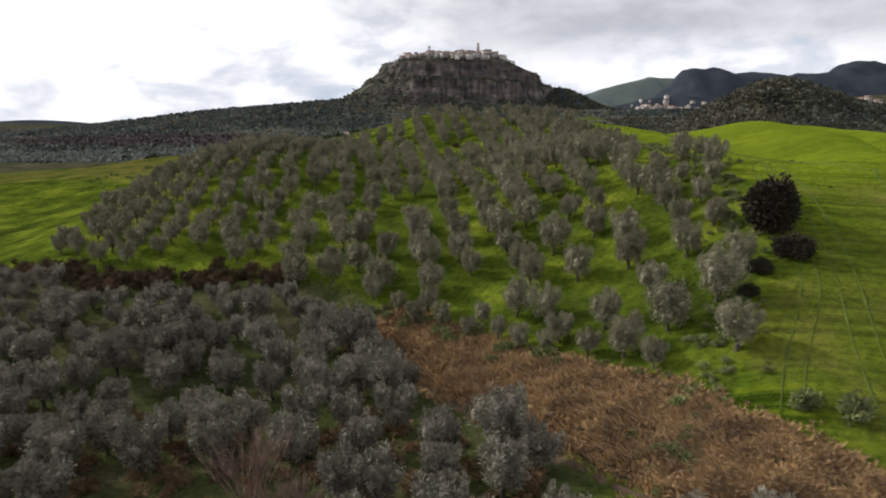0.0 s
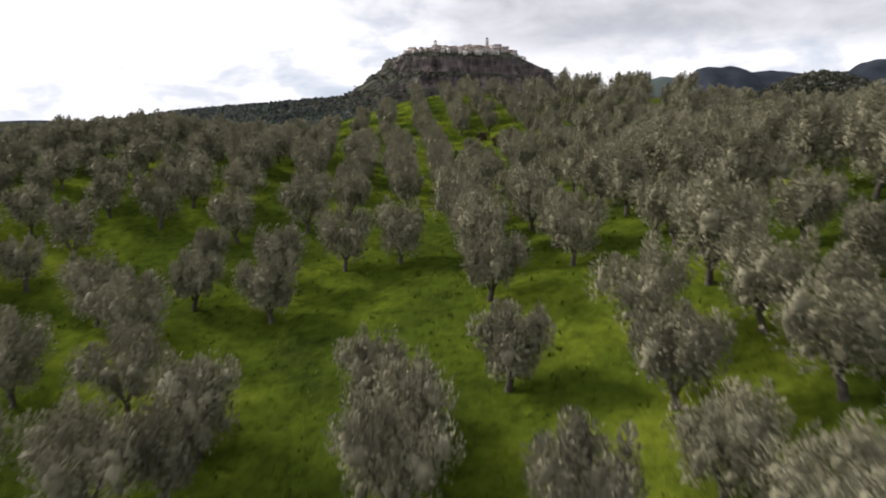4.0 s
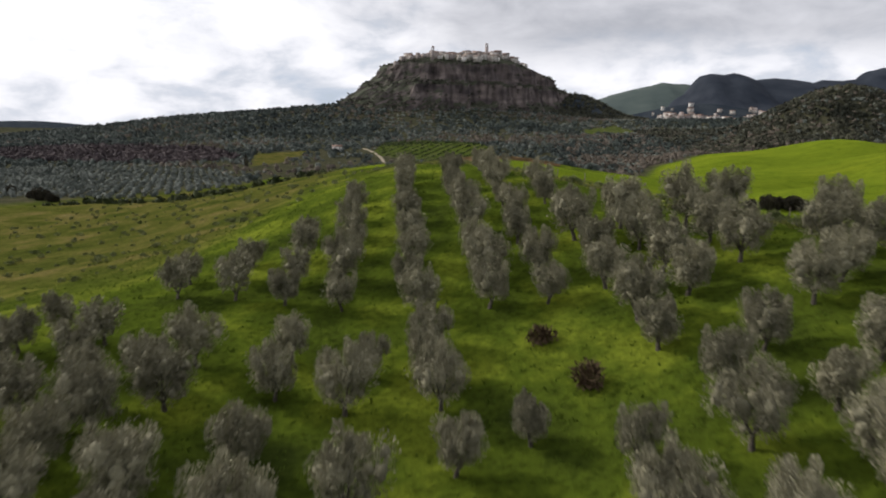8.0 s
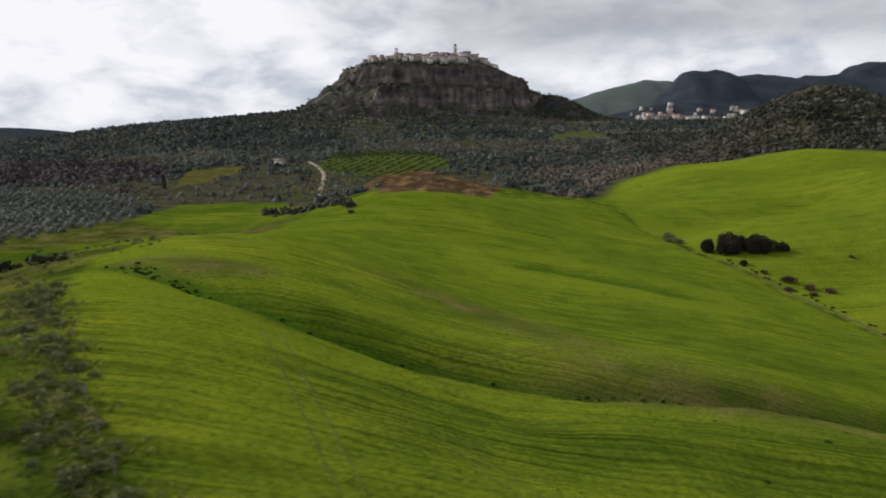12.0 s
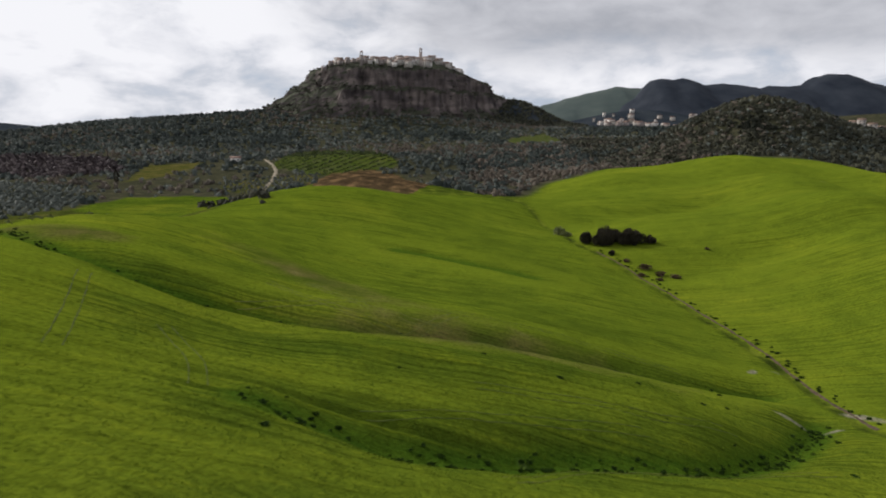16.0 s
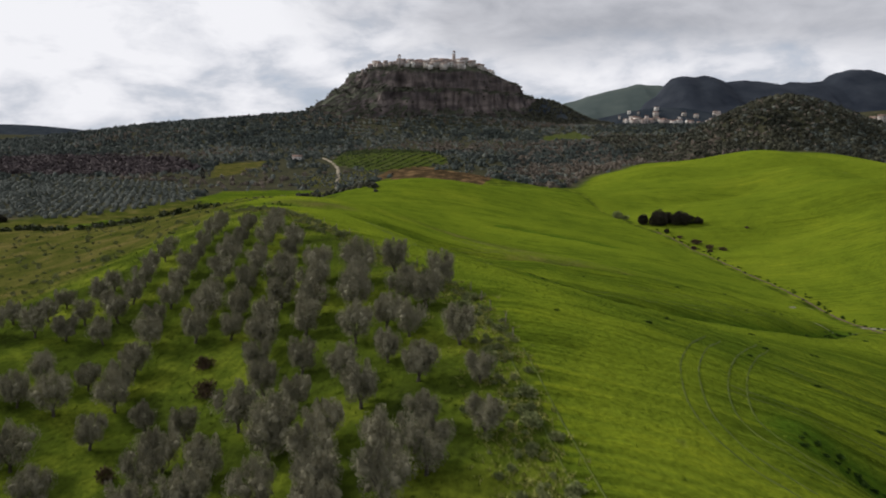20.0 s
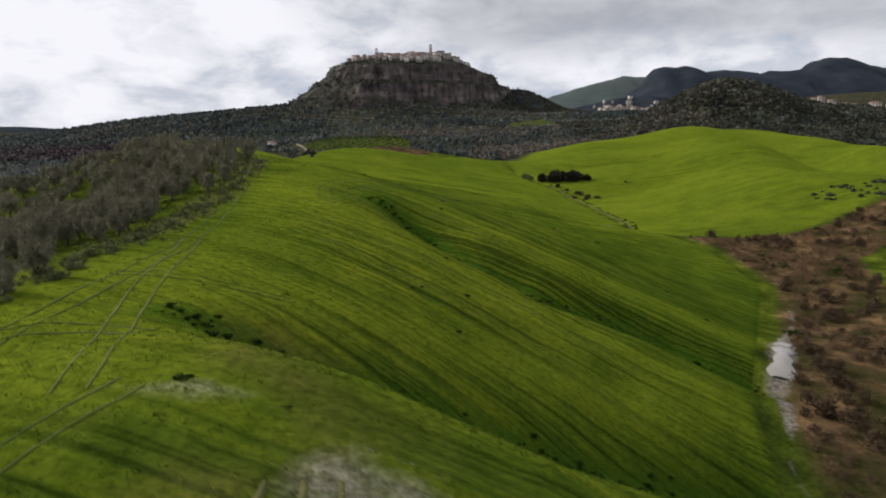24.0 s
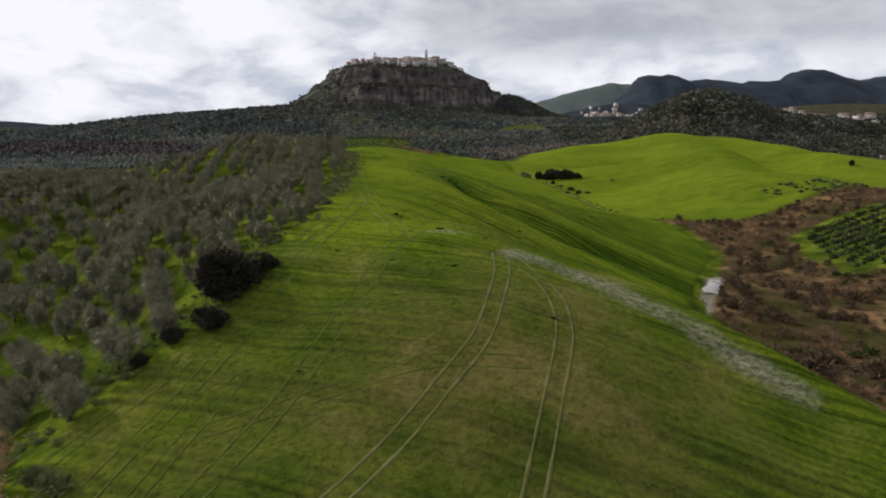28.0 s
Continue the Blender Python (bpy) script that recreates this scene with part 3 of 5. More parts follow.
def olive_meshes(seed, tall, wide, leaves, mat, leaf=0.22):
    """Trunk with limbs, and crown, of an olive tree."""
    gen = np.random.default_rng(seed)
    fork = tall * gen.uniform(0.12, 0.18)
    limbs, lobes = [], []
    lean = gen.normal(0, 0.12, 2)
    limbs.append(tube([(0, 0, -0.4), (lean[0] * 0.4, lean[1] * 0.4, fork * 0.5), (lean[0], lean[1], fork)], [0.24, 0.17, 0.15], 7))
    k = gen.integers(4, 6)
    for j in range(k):
        a = 2 * math.pi * (j + gen.uniform(-0.25, 0.25)) / k
        out = wide * 0.5 * gen.uniform(0.45, 0.75)
        top = tall * gen.uniform(0.6, 0.84)
        p = [(lean[0], lean[1], fork * 0.9), (lean[0] + out * 0.45 * math.cos(a), lean[1] + out * 0.45 * math.sin(a), fork + (top - fork) * 0.45),
             (lean[0] + out * math.cos(a), lean[1] + out * math.sin(a), top)]
        limbs.append(tube(p, [0.10, 0.06, 0.02], 5))
        for h, s in ((0.55, 0.21), (0.8, 0.2), (1.02, 0.15)):
            q = np.array(p[1]) * (1 - h) * 1.0 + np.array(p[2]) * h if h > 0.5 else np.array(p[1])
            lobes.append((q + gen.normal(0, 0.14, 3) * wide * 0.25, np.array([1, 1, 1.35]) * wide * s * gen.uniform(0.8, 1.2)))
    for j in range(6):
        a = 2 * math.pi * (j + gen.uniform(-0.3, 0.3)) / 6
        lobes.append((np.array([lean[0] + wide * 0.22 * math.cos(a), lean[1] + wide * 0.22 * math.sin(a), tall * gen.uniform(0.32, 0.46)]), np.array([0.8, 0.8, 1.15]) * wide * 0.17))
    lobes.append((np.array([lean[0], lean[1], tall * 0.62]), np.array([1, 1, 1.2]) * wide * 0.26))
    for _ in range(10):
        a = gen.uniform(0, 2 * math.pi)
        rr = wide * gen.uniform(0.06, 0.42)
        z = tall * gen.uniform(0.72, 0.98) - rr * 0.25
        lobes.append((np.array([lean[0] + rr * math.cos(a), lean[1] + rr * math.sin(a), z]), np.array([0.62, 0.62, 1.75]) * wide * gen.uniform(0.08, 0.13)))
    c, d = crown_cloud(gen, leaves, lobes, 0.36)
    keep = c[:, 2] > fork * 0.95
    core_at, core_size = np.array([l[0] for l in lobes]), np.array([l[1][0] for l in lobes])
    hold = core_at[:, 2] > fork * 1.6
    core = clumps(core_at[hold] - (0, 0, 1) * core_size[hold, None] * 0.4, core_size[hold] * 0.4, gen, 3, 6, 1.1, 0.25)
    v, f = sprays(c[keep], d[keep], leaf, 0.27, 0, 0.65, gen)
    tv, tf = joined(limbs)
    return mesh_of("olive_trunk", tv, tf, M_BARK, True), mesh_of("olive_crown", *joined([(v, f), core]), mat)


def bush_mesh(seed, wide, tall, leaves, mat, leaf=0.3, slim=0.3):
    gen = np.random.default_rng(seed)
    lobes = []
    for _ in range(7):
        a, r = gen.uniform(0, 6.28), wide * 0.33 * gen.uniform(0, 1)
        s = gen.uniform(0.3, 0.55)
        lobes.append((np.array([r * math.cos(a), r * math.sin(a), tall * s * 0.75]), np.array([wide * 0.26, wide * 0.26, tall * s * 0.8]) * gen.uniform(0.7, 1.15)))
    c, d = crown_cloud(gen, leaves, lobes, 0.35)
    c[:, 2] = np.abs(c[:, 2])
    v, f = sprays(c, d, leaf, slim, 0, 0.4, gen)
    return mesh_of("bush_leaves", v, f, mat)


# ---- the ground sheet ----
def stretched(lo, hi, step, first, last, growth):
    mid_ = list(np.arange(lo, hi + 0.1, step))
    d, a = step, lo
    while a > first:
        d *= growth
        a -= d
        mid_.insert(0, a)
    d, a = step, hi
    while a < last:
        d *= growth
        a += d
        mid_.append(a)
    return np.array(mid_)


gx = stretched(-60, 165, 1.25, -4800, 4800, 1.03)
gy = stretched(30, 345, 1.25, -900, 4900, 1.018)
GX, GY = np.meshgrid(gx, gy)
fx, fy = GX.ravel(), GY.ravel()
fz = land(fx, fy) + rough(fx, fy) * np.clip(1.3 - np.hypot(fx - 40, fy - 200) / 600, 0, 1)
cols, rws = len(gx), len(gy)
idx = np.arange(cols * rws).reshape(rws, cols)
quads = np.stack([idx[:-1, :-1], idx[:-1, 1:], idx[1:, 1:], idx[1:, :-1]], -1).reshape(-1, 4)
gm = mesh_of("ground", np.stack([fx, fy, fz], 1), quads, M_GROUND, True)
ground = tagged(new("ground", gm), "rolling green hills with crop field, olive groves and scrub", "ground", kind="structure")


def sheet(xy):
    """Height of the ground sheet itself, between its grid lines."""
    xy = np.asarray(xy, float)
    i = np.clip(np.searchsorted(gx, xy[:, 0]) - 1, 0, cols - 2)
    j = np.clip(np.searchsorted(gy, xy[:, 1]) - 1, 0, rws - 2)
    u, v = (xy[:, 0] - gx[i]) / (gx[i + 1] - gx[i]), (xy[:, 1] - gy[j]) / (gy[j + 1] - gy[j])
    z = fz.reshape(rws, cols)
    return (z[j, i] * (1 - u) + z[j, i + 1] * u) * (1 - v) + (z[j + 1, i] * (1 - u) + z[j + 1, i + 1] * u) * v


def step_(v, lo, hi):
    t = np.clip((v - lo) / (hi - lo), 0, 1)
    return t * t * (3 - 2 * t)


ex = edge_x(fy)
sd, sf = nearest_on(STREAM, fx, fy)
stream_x = np.interp(fy, [p[1] for p in STREAM], [p[0] for p in STREAM])
in_field = step_(fx - ex, -1.5, 1.5) * step_(fy, 20, 60) * (1 - step_(fy, 560, 620))
east = step_(fx - stream_x, 0, 2.5)
bank_y = np.interp(fx, [110, 142, 170, 184, 206, 228, 266, 330], [268, 284, 296, 301, 312, 325, 342, 392])
right_hill = east * step_(fy - bank_y, -3, 4) * np.maximum(1 - step_(np.hypot((fx - 300) / 200, (fy - 545) / 265), 0.94, 1.04), (1 - step_(fy, 520, 560)) * (1 - step_(fx, 430, 500)))
west_of = 1 - step_(fx - stream_x, -2.5, 0)
field = np.maximum(in_field * west_of * (1 - step_(fy, 545, 585)), right_hill)
beyond = step_(np.hypot(fx - 60, (fy - 270) * 0.85), 270, 330) * (1 - field)
left_rough = (1 - step_(fx, -42, -26)) * step_(fy, 205, 255)
left_rough = np.maximum(left_rough, 0.55 * step_(fy, 262, 290) * (1 - step_(fx - ex, -4, 0)))
REEDS = [(-1, 102), (8.5, 91), (16, 83.5), (21.5, 76), (25.4, 69.5), (29, 64.5), (33, 58)]
dd, df = nearest_on(REEDS, fx, fy)
reeds = (1 - step_(dd, 3.4, 6.0)) * step_(fx, -4, 1)
spur, _ = nearest_on([(72.5, 106.5), (77, 104.4), (82, 100.6), (88, 94.6), (97, 85.8)], fx, fy)
gravel = 0.6 * np.exp(-((spur / 3.0) ** 2)) + 0.5 * swell(fx, fy, 63, 112.2, 6, 1.5, -4) + 0.35 * swell(fx, fy, 90, 104.5, 4, 1.5, -40)
brownpatch = 1.05 * swell(fx, fy, 34, 337, 24, 9, -38) + 0.8 * swell(fx, fy, -4, 319, 9, 5) + 1.05 * swell(fx, fy, 72, 306, 34, 14, 8) + 0.55 * swell(fx, fy, -12, 318, 12, 8) + 0.8 * swell(fx, fy, 76, 84, 24, 24) + 0.6 * swell(fx, fy, 69, 115, 9, 3, -38) + 0.5 * swell(fx, fy, 70, 126, 16, 5, -25) + 0.55 * swell(fx, fy, 44, 80, 22, 30)
low_right = step_(fx - stream_x, -1, 5) * step_(fy, 60, 90) * (1 - step_(fy - bank_y, -4, 3)) * (1 - step_(fx, 300, 340))
orchard = 1.0 * inside([(168, 196), (172, 228), (182, 260), (206, 281), (236, 297), (300, 310), (300, 196)], fx, fy)
brown_c = np.maximum(reeds, low_right * (1 - orchard) * 0.66)
wander = np.interp(fy, [130, 134, 141, 147, 156, 169, 185, 195, 206, 216, 224], [116, 114.2, 112.1, 111.9, 115.8, 120.6, 128, 133.5, 139.6, 144.6, 146.5])
mudline = (0.62 + 0.22 * np.sin(fy * 0.55) * np.sin(fy * 0.23 + 1)) * np.exp(-((np.abs(fx - wander) / (1.0 + 2.6 * np.exp(-((fy - 180) / 12) ** 2))) ** 2)) * step_(fy, 132, 138) * (1 - step_(fy, 214, 226))
mudline = mudline + 0.8 * swell(fx, fy, 122, 301.6, 4.0, 1.6, -30) + 0.75 * swell(fx, fy, 131, 335.5, 2.4, 1.2, 40) + 0.8 * swell(fx, fy, 138, 308, 5, 2.2, -50) + 0.7 * swell(fx, fy, 137, 338, 2.6, 1.2) + 0.7 * swell(fx, fy, 129, 300, 3, 1.2, 20)
ploughed = 1.0 * inside(PLOUGHED, fx, fy) * (fy > 480)
tan_field = np.maximum(1.0 * inside(TANFIELD, fx, fy), 0.75 * inside(TERRACES, fx, fy))
meadow = np.maximum.reduce([1.0 * inside(MEADOW, fx, fy), 0.95 * inside(STRIP, fx, fy), 0.56 * inside(ORCHARD, fx, fy), 0.45 * inside(GREENMID, fx, fy)])
gd = np.minimum.reduce([nearest_on(g_, fx, fy)[0] for g_ in (GULLY_A, GULLY_B, GULLY_C, GULLY_D, GULLY_E)])
lush = np.exp(-((gd / 3.0) ** 2)) * field
ed, _ = nearest_on(FIELD_EDGE, fx, fy)
# where the crop is painted paler to stand in for sun on it
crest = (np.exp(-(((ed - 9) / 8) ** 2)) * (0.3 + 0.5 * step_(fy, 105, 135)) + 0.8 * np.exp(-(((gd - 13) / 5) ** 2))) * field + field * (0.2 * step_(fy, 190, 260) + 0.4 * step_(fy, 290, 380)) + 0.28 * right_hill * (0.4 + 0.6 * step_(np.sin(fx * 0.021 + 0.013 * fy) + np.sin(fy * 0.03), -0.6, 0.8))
hedge_y = np.interp(fx, [-63, -40, -25, -12, -4.7, 0, 8, 20, 30], [125, 117, 117, 117, 112, 105, 92, 70, 55])
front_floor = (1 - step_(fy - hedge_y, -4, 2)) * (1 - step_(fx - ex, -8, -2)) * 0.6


def layer(name, r, g, b):
    a = gm.attributes.new(name, "FLOAT_COLOR", "POINT")
    data = np.ones((len(fx), 4), np.float32)
    data[:, 0], data[:, 1], data[:, 2] = np.clip(r, 0, 1), np.clip(g, 0, 1), np.clip(b, 0, 1)
    a.data.foreach_set("color", data.ravel())


layer("cover_a", np.maximum(field, meadow), np.clip(tan_field * 0.9 + left_rough * 0.66 * (1 - beyond) * (1 - meadow) + 0.78 * brownpatch * field + 0.12 * beyond * (1 - meadow), 0, 1), gravel)
# the last channel marks far ground that takes the painted haze blue
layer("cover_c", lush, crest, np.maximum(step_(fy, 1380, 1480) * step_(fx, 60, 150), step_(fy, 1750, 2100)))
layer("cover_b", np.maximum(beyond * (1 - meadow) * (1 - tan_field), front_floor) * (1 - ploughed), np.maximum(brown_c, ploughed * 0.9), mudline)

# ---- olive grove on the hill ----
OLIVES = [olive_meshes(20 + k, t, w, 7000, M_OLIVE, 0.17) for k, (t, w) in enumerate([(4.6, 4.5), (5.0, 4.9), (4.3, 4.1), (5.3, 5.0), (3.9, 3.7), (4.8, 5.0)])]
OLIVES_GREY = [olive_meshes(60 + k, t, w, 4600, M_OLIVE_GREY) for k, (t, w) in enumerate([(4.4, 4.2), (4.9, 4.6), (4.0, 3.8)])]


OLIVES_FAR = [olive_meshes(40 + k, t, w, 2600, M_OLIVE, 0.27) for k, (t, w) in enumerate([(4.6, 4.4), (5.0, 4.7), (4.3, 4.2), (5.2, 4.8)])]


def olive(x, y, kind, turn, size, group, label, squat=1.0):
    trunk, crown = kind
    ob = thing("olive_tree", pose(x, y, height(x, y), 0, 0, turn) @ Matrix.Diagonal((size, size, size * squat, 1)), label, "olive tree", group)
    child("trunk", trunk, ob, "dark gnarled trunk with spreading limbs")
    child("crown", crown, ob)
    return ob


# trees that stand out, on the lower slope and near the crest
SLOPE = [(-13.9, 114), (-8.7, 113.9), (-1.8, 110.2), (3.8, 113.5), (7.7, 119.6), (11.8, 121), (13.3, 117.5), (14.3, 112.8), (15.4, 107.1), (19.7, 109.8), (4.6, 107.3), (-26.6, 139.9), (-24.2, 120.8), (-31.6, 125.7), (9.7, 109.5), (30.8, 79.5), (31.7, 87), (34.8, 90.6), (27.2, 85.6), (26.8, 99.9), (31.8, 96.7), (27.6, 93.3), (22.5, 90.2), (18.4, 90.6), (23.2, 84.4), (16.6, 103.9), (17.4, 95.3), (24.7, 110.8), (35.6, 100.5), (21.6, 101.8), (27.2, 105.4), (26.2, 117.5), (33.5, 132), (39.5, 126.4), (42.3, 120.5), (40.6, 116.5), (42.6, 128), (39.2, 112), (36.4, 107.5), (41.5, 134)]
SLOPE += [(-17.1, 130.6), (-17, 137.7), (-11, 129.6), (-6.9, 124.4), (-13, 134.4), (-12.1, 139.3), (-6.9, 137.4), (-7.7, 141.7), (-13.1, 144.1), (-15.6, 157.7), (-13.4, 150.2), (-4.2, 144.3), (-0.6, 144.5), (-8.7, 152.3), (-6.5, 158.1), (-12.2, 167.2), (-19.8, 151.3), (-24.6, 152.9), (-22.9, 145.4), (-23.6, 141.2), (-28.5, 149.1), (-19.4, 156.4), (-8.2, 172.7), (-2.2, 161.8), (-0.3, 179.2), (4.3, 168.3), (-6.5, 126.7), (-9.2, 123.5), (-5.7, 115.8), (-2.2, 119), (0.4, 127.4), (-15.2, 124.4), (-21.3, 127.4), (-15.2, 117.8)]
CREST = [(-21.9, 192.7), (-16.8, 190.9), (-12.8, 195.5), (-13.6, 204), (-26.5, 213.7), (-30.1, 217.1), (-22, 215.8), (-20.5, 207.8), (-19.4, 200.7), (-24, 200.2), (-6.7, 192.8), (-8.6, 202.4), (-10.1, 216.6), (-18.4, 230.4), (-2.6, 203.3), (-3.7, 213.1), (-5.1, 222.8), (-1.4, 196.3), (2.8, 198.8), (0.8, 218.9), (3.6, 233.7), (-0.3, 229), (-1.6, 236.9), (-6.3, 229.7), (5.8, 214.9), (11.3, 210.9), (15, 212.8), (10.7, 224.6), (14.4, 230.3), (21.6, 221.3), (22.1, 232), (16.4, 225.1), (17.2, 203.6), (14, 201), (13.4, 195.1), (8.1, 195.8), (18.3, 196.9), (23.1, 215.7), (22.1, 208), (29.4, 214.9)]
CREST += [(22.1, 200), (-10.2, 223.7), (-12.6, 234.5), (-14, 245.3), (-8.1, 239), (-3.8, 245), (1.6, 242.1), (8, 249.9), (-22.5, 224), (-26.7, 219.4), (12, 246.7), (7.5, 244.6), (-0.1, 260.1), (4.6, 260.3), (30.7, 222.6), (24, 230.4), (33.5, 203.6), (26.9, 216.5), (20.3, 228.3), (28, 207), (24.8, 194.4), (29.7, 197.1), (30.5, 189.2), (35.7, 187.4), (35.4, 195.4), (-16.4, 217), (-9.3, 213.3), (-22.6, 183.6), (-15.6, 178.3), (-10.6, 182.8), (-5.8, 185.3), (9.1, 174.9), (14.2, 178.8), (15.3, 173.9), (13.4, 183.8), (18.9, 182.5), (4.1, 181.6), (-1, 187.2), (31.3, 183.1)]

# planted rows near the top of the hill: where each row stands, its first tree, its last
ROWS = [(-27.3, 221.5, 227), (-22.0, 220.8, 234), (-16.6, 219.5, 240), (-11.8, 218.9, 250), (-5.4, 217.1, 262), (0.6, 217.0, 258), (5.3, 216.3, 264), (10.3, 216.8, 247), (15.0, 213.1, 232), (20.6, 217.2, 230)]
gen = np.random.default_rng(31)
CREST = [p for p in CREST if p[1] < 211.5 or p[0] > 23.5 or p[0] < -31]
for x, y, last in ROWS:
    while y < last:
        CREST.append((x - 0.14 * (y - 217) + gen.normal(0, 0.25), y))
        y += gen.uniform(4.6, 5.8) + (2.5 if gen.random() < 0.06 else 0)


def grove_spots():
    """Rows that run up the hill, a little west of north, closer together in the east."""
    gen = np.random.default_rng(3)
    out = SLOPE + CREST
    ux, uy = math.cos(radians(7)), math.sin(radians(7))
    for across, along, east_ in ((4.8, 4.2, False), (4.8, 4.5, True)):
        for r in range(-17, 18):
            for s in range(-32, 28):
                a, b = across * r + gen.normal(0, 0.35), along * s + (along / 2 if r % 2 else 0) + gen.normal(0, 0.6)
                x, y = -8 + a * ux - b * uy, 204 + a * uy + b * ux
                dense = x > 6 + 0.02 * (y - 120) and y < 178
                ok = dense == east_ and x < float(edge_x(y)) - (4.8 if y < 165 else 5.0) and y > float(np.interp(x, [-63, -40, -12, 0, 9, 18, 28], [131, 121, 121, 113, 103, 94, 82])) and y < 266 - 0.2 * x
                ok = ok and x > -62 and not (y > 211 and -33 < x < 24) and (y < 200 or x > -40 + (y - 200) * 0.5)
                ok = ok and not (abs(x - 3.5 + (y - 180) * 0.05) < 0.6 and 150 < y < 207)
                ok = ok and not (-20 < x < 1 and 112 < y < 160)
                ok = ok and min(math.hypot(x - p, y - q) for p, q in SLOPE + CREST) > (3.4 if x < -4 or y < 188 or y > 240 else 3.6) and min(math.hypot(x - 5.5, y - 211), math.hypot(x - 6.5, y - 203)) > 6
                if ok and gen.random() > 0.06:
                    out.append((x, y))
    return out


spots = grove_spots()
spots.sort(key=lambda p: min(abs(p[0] - 6) * 1.1 + 0.25 * abs(p[1] - 175), 1.2 * abs(p[0] - 38) + 0.3 * abs(p[1] - 130)))
gen = np.random.default_rng(11)
for k, (x, y) in enumerate(spots[:290]):
    big_ = gen.uniform(0.58, 0.74) if x > 33 and 104 < y < 145 else gen.uniform(0.66, 0.86) if y > 232 else gen.uniform(0.92, 1.1) if y > 209 and x > 8 else gen.uniform(0.72, 0.96) if y > 150 else gen.uniform(0.76, 0.96)
    olive(x, y, OLIVES[gen.integers(0, len(OLIVES))], gen.uniform(0, 360), big_, "olive grove on the hill",
          "grey-green olive tree with open crown in grass" if big_ > 0.9 else "small grey-green olive tree in grass", 0.96)


def far_trees(name, places, kinds, label, gen):
    """The rest of a grove, too many to count, as one mesh of trunks and one of crowns."""
    for part_, which in (("trunks", 0), ("crowns", 1)):
        vs, fs, off = [], [], 0
        for x, y in places:
            me = kinds[int(gen.integers(0, len(kinds)))][which]
            v = np.empty(len(me.vertices) * 3, np.float32)
            me.vertices.foreach_get("co", v)
            n_ = 4 if which == 0 else 3
            f = np.empty(len(me.polygons) * n_, np.int32)
            me.loops.foreach_get("vertex_index", f)
            a, s = gen.uniform(0, 6.28), gen.uniform(0.66, 0.86)
            v = v.reshape(-1, 3) * (s, s, s * 0.95)
            c, sn = math.cos(a), math.sin(a)
            v = np.stack([v[:, 0] * c - v[:, 1] * sn + x, v[:, 0] * sn + v[:, 1] * c + y, v[:, 2] + height(x, y)], 1)
            f = f.reshape(-1, n_)
            vs.append(v)
            fs.append(f + off)
            off += len(v)
        mat = kinds[0][which].materials[0]
        tagged(new(name + "_" + part_, mesh_of(name, np.concatenate(vs), np.concatenate(fs), mat)), label, "olive trees", kind="stuff")


far_trees("grove", spots[290:], OLIVES_FAR, "rows of grey-green olive trees on the grassy slope", gen)

# the lower grove in the hollow before the hill
gen = np.random.default_rng(5)
low = [(-9, 87.1), (-15.2, 91.8), (1.7, 75.1), (7.9, 73.7), (15.6, 62.8), (21.9, 60.2), (26.3, 59.6), (-34.8, 90.9), (-27.4, 87.4), (-23.1, 92.3), (-5.3, 87.3), (3.9, 79.1), (12.2, 68), (-20.5, 79.9), (-36.4, 98.3), (15, 71), (-14.2, 82.5), (-7, 96.9), (-16.9, 99.9)]
known = list(low)
for r in range(-17, 9):
    for s in range(0, 17):
        x, y = 4.1 * r + gen.normal(0, 0.9) + (2.05 if s % 2 else 0), 56 + 4.0 * s + gen.normal(0, 0.8)
        top = float(np.interp(x, [-63, -40, -25, -12, -4.7, 0, 8, 14, 22, 30], [119, 110, 110, 110, 104, 96, 80, 72, 60, 50]))
        bare_ = y < 72 and x > -18 and gen.random() < 0.35
        if y < top and not bare_ and min(math.hypot(x - p, y - q) for p, q in known) > 3.2 and gen.random() > 0.07 and math.hypot(x + 5, y - 69) > 5:
            low.append((x, y))
low = low[:19] + sorted(low[19:], key=lambda p: math.hypot(p[0], p[1] - 80))
for x, y in low[:90]:
    olive(x, y, OLIVES_GREY[gen.integers(0, 3)], gen.uniform(0, 360), gen.uniform(0.72, 1.05), "olive trees in the hollow", "dull grey olive tree above rough grass")

far_trees("hollow_grove", low[90:], OLIVES_GREY, "dull grey olive trees in the hollow", gen)

# ---- scrub ----
BUSHES = [bush_mesh(100 + k, 2.4, 1.3, 420, M_BUSH, 0.26, 0.35) for k in range(4)]
WEEDS = [bush_mesh(110 + k, 2.2, 0.9, 260, M_WEED, 0.28, 0.4) for k in range(3)]
PURPLE = [bush_mesh(120 + k, 3.0, 2.2, 650, M_PURPLEBUSH, 0.28, 0.25) for k in range(2)]
DARK = [bush_mesh(140 + k, 8.0, 8.2, 5200, M_DARKLEAF, 0.42, 0.4) for k in range(2)]
BROWN = [bush_mesh(160 + k, 2.8, 1.9, 320, M_BROWNBUSH, 0.42, 0.16) for k in range(4)]


def bush(x, y, me, turn, size, label, category, group="", name="bush", tall=1.0):
    ob = new(name, me)
    ob.matrix_basis = pose(x, y, height(x, y) - 0.1, 0, 0, turn) @ Matrix.Diagonal((size, size, size * tall, 1))
    return tagged(ob, label, category, group)


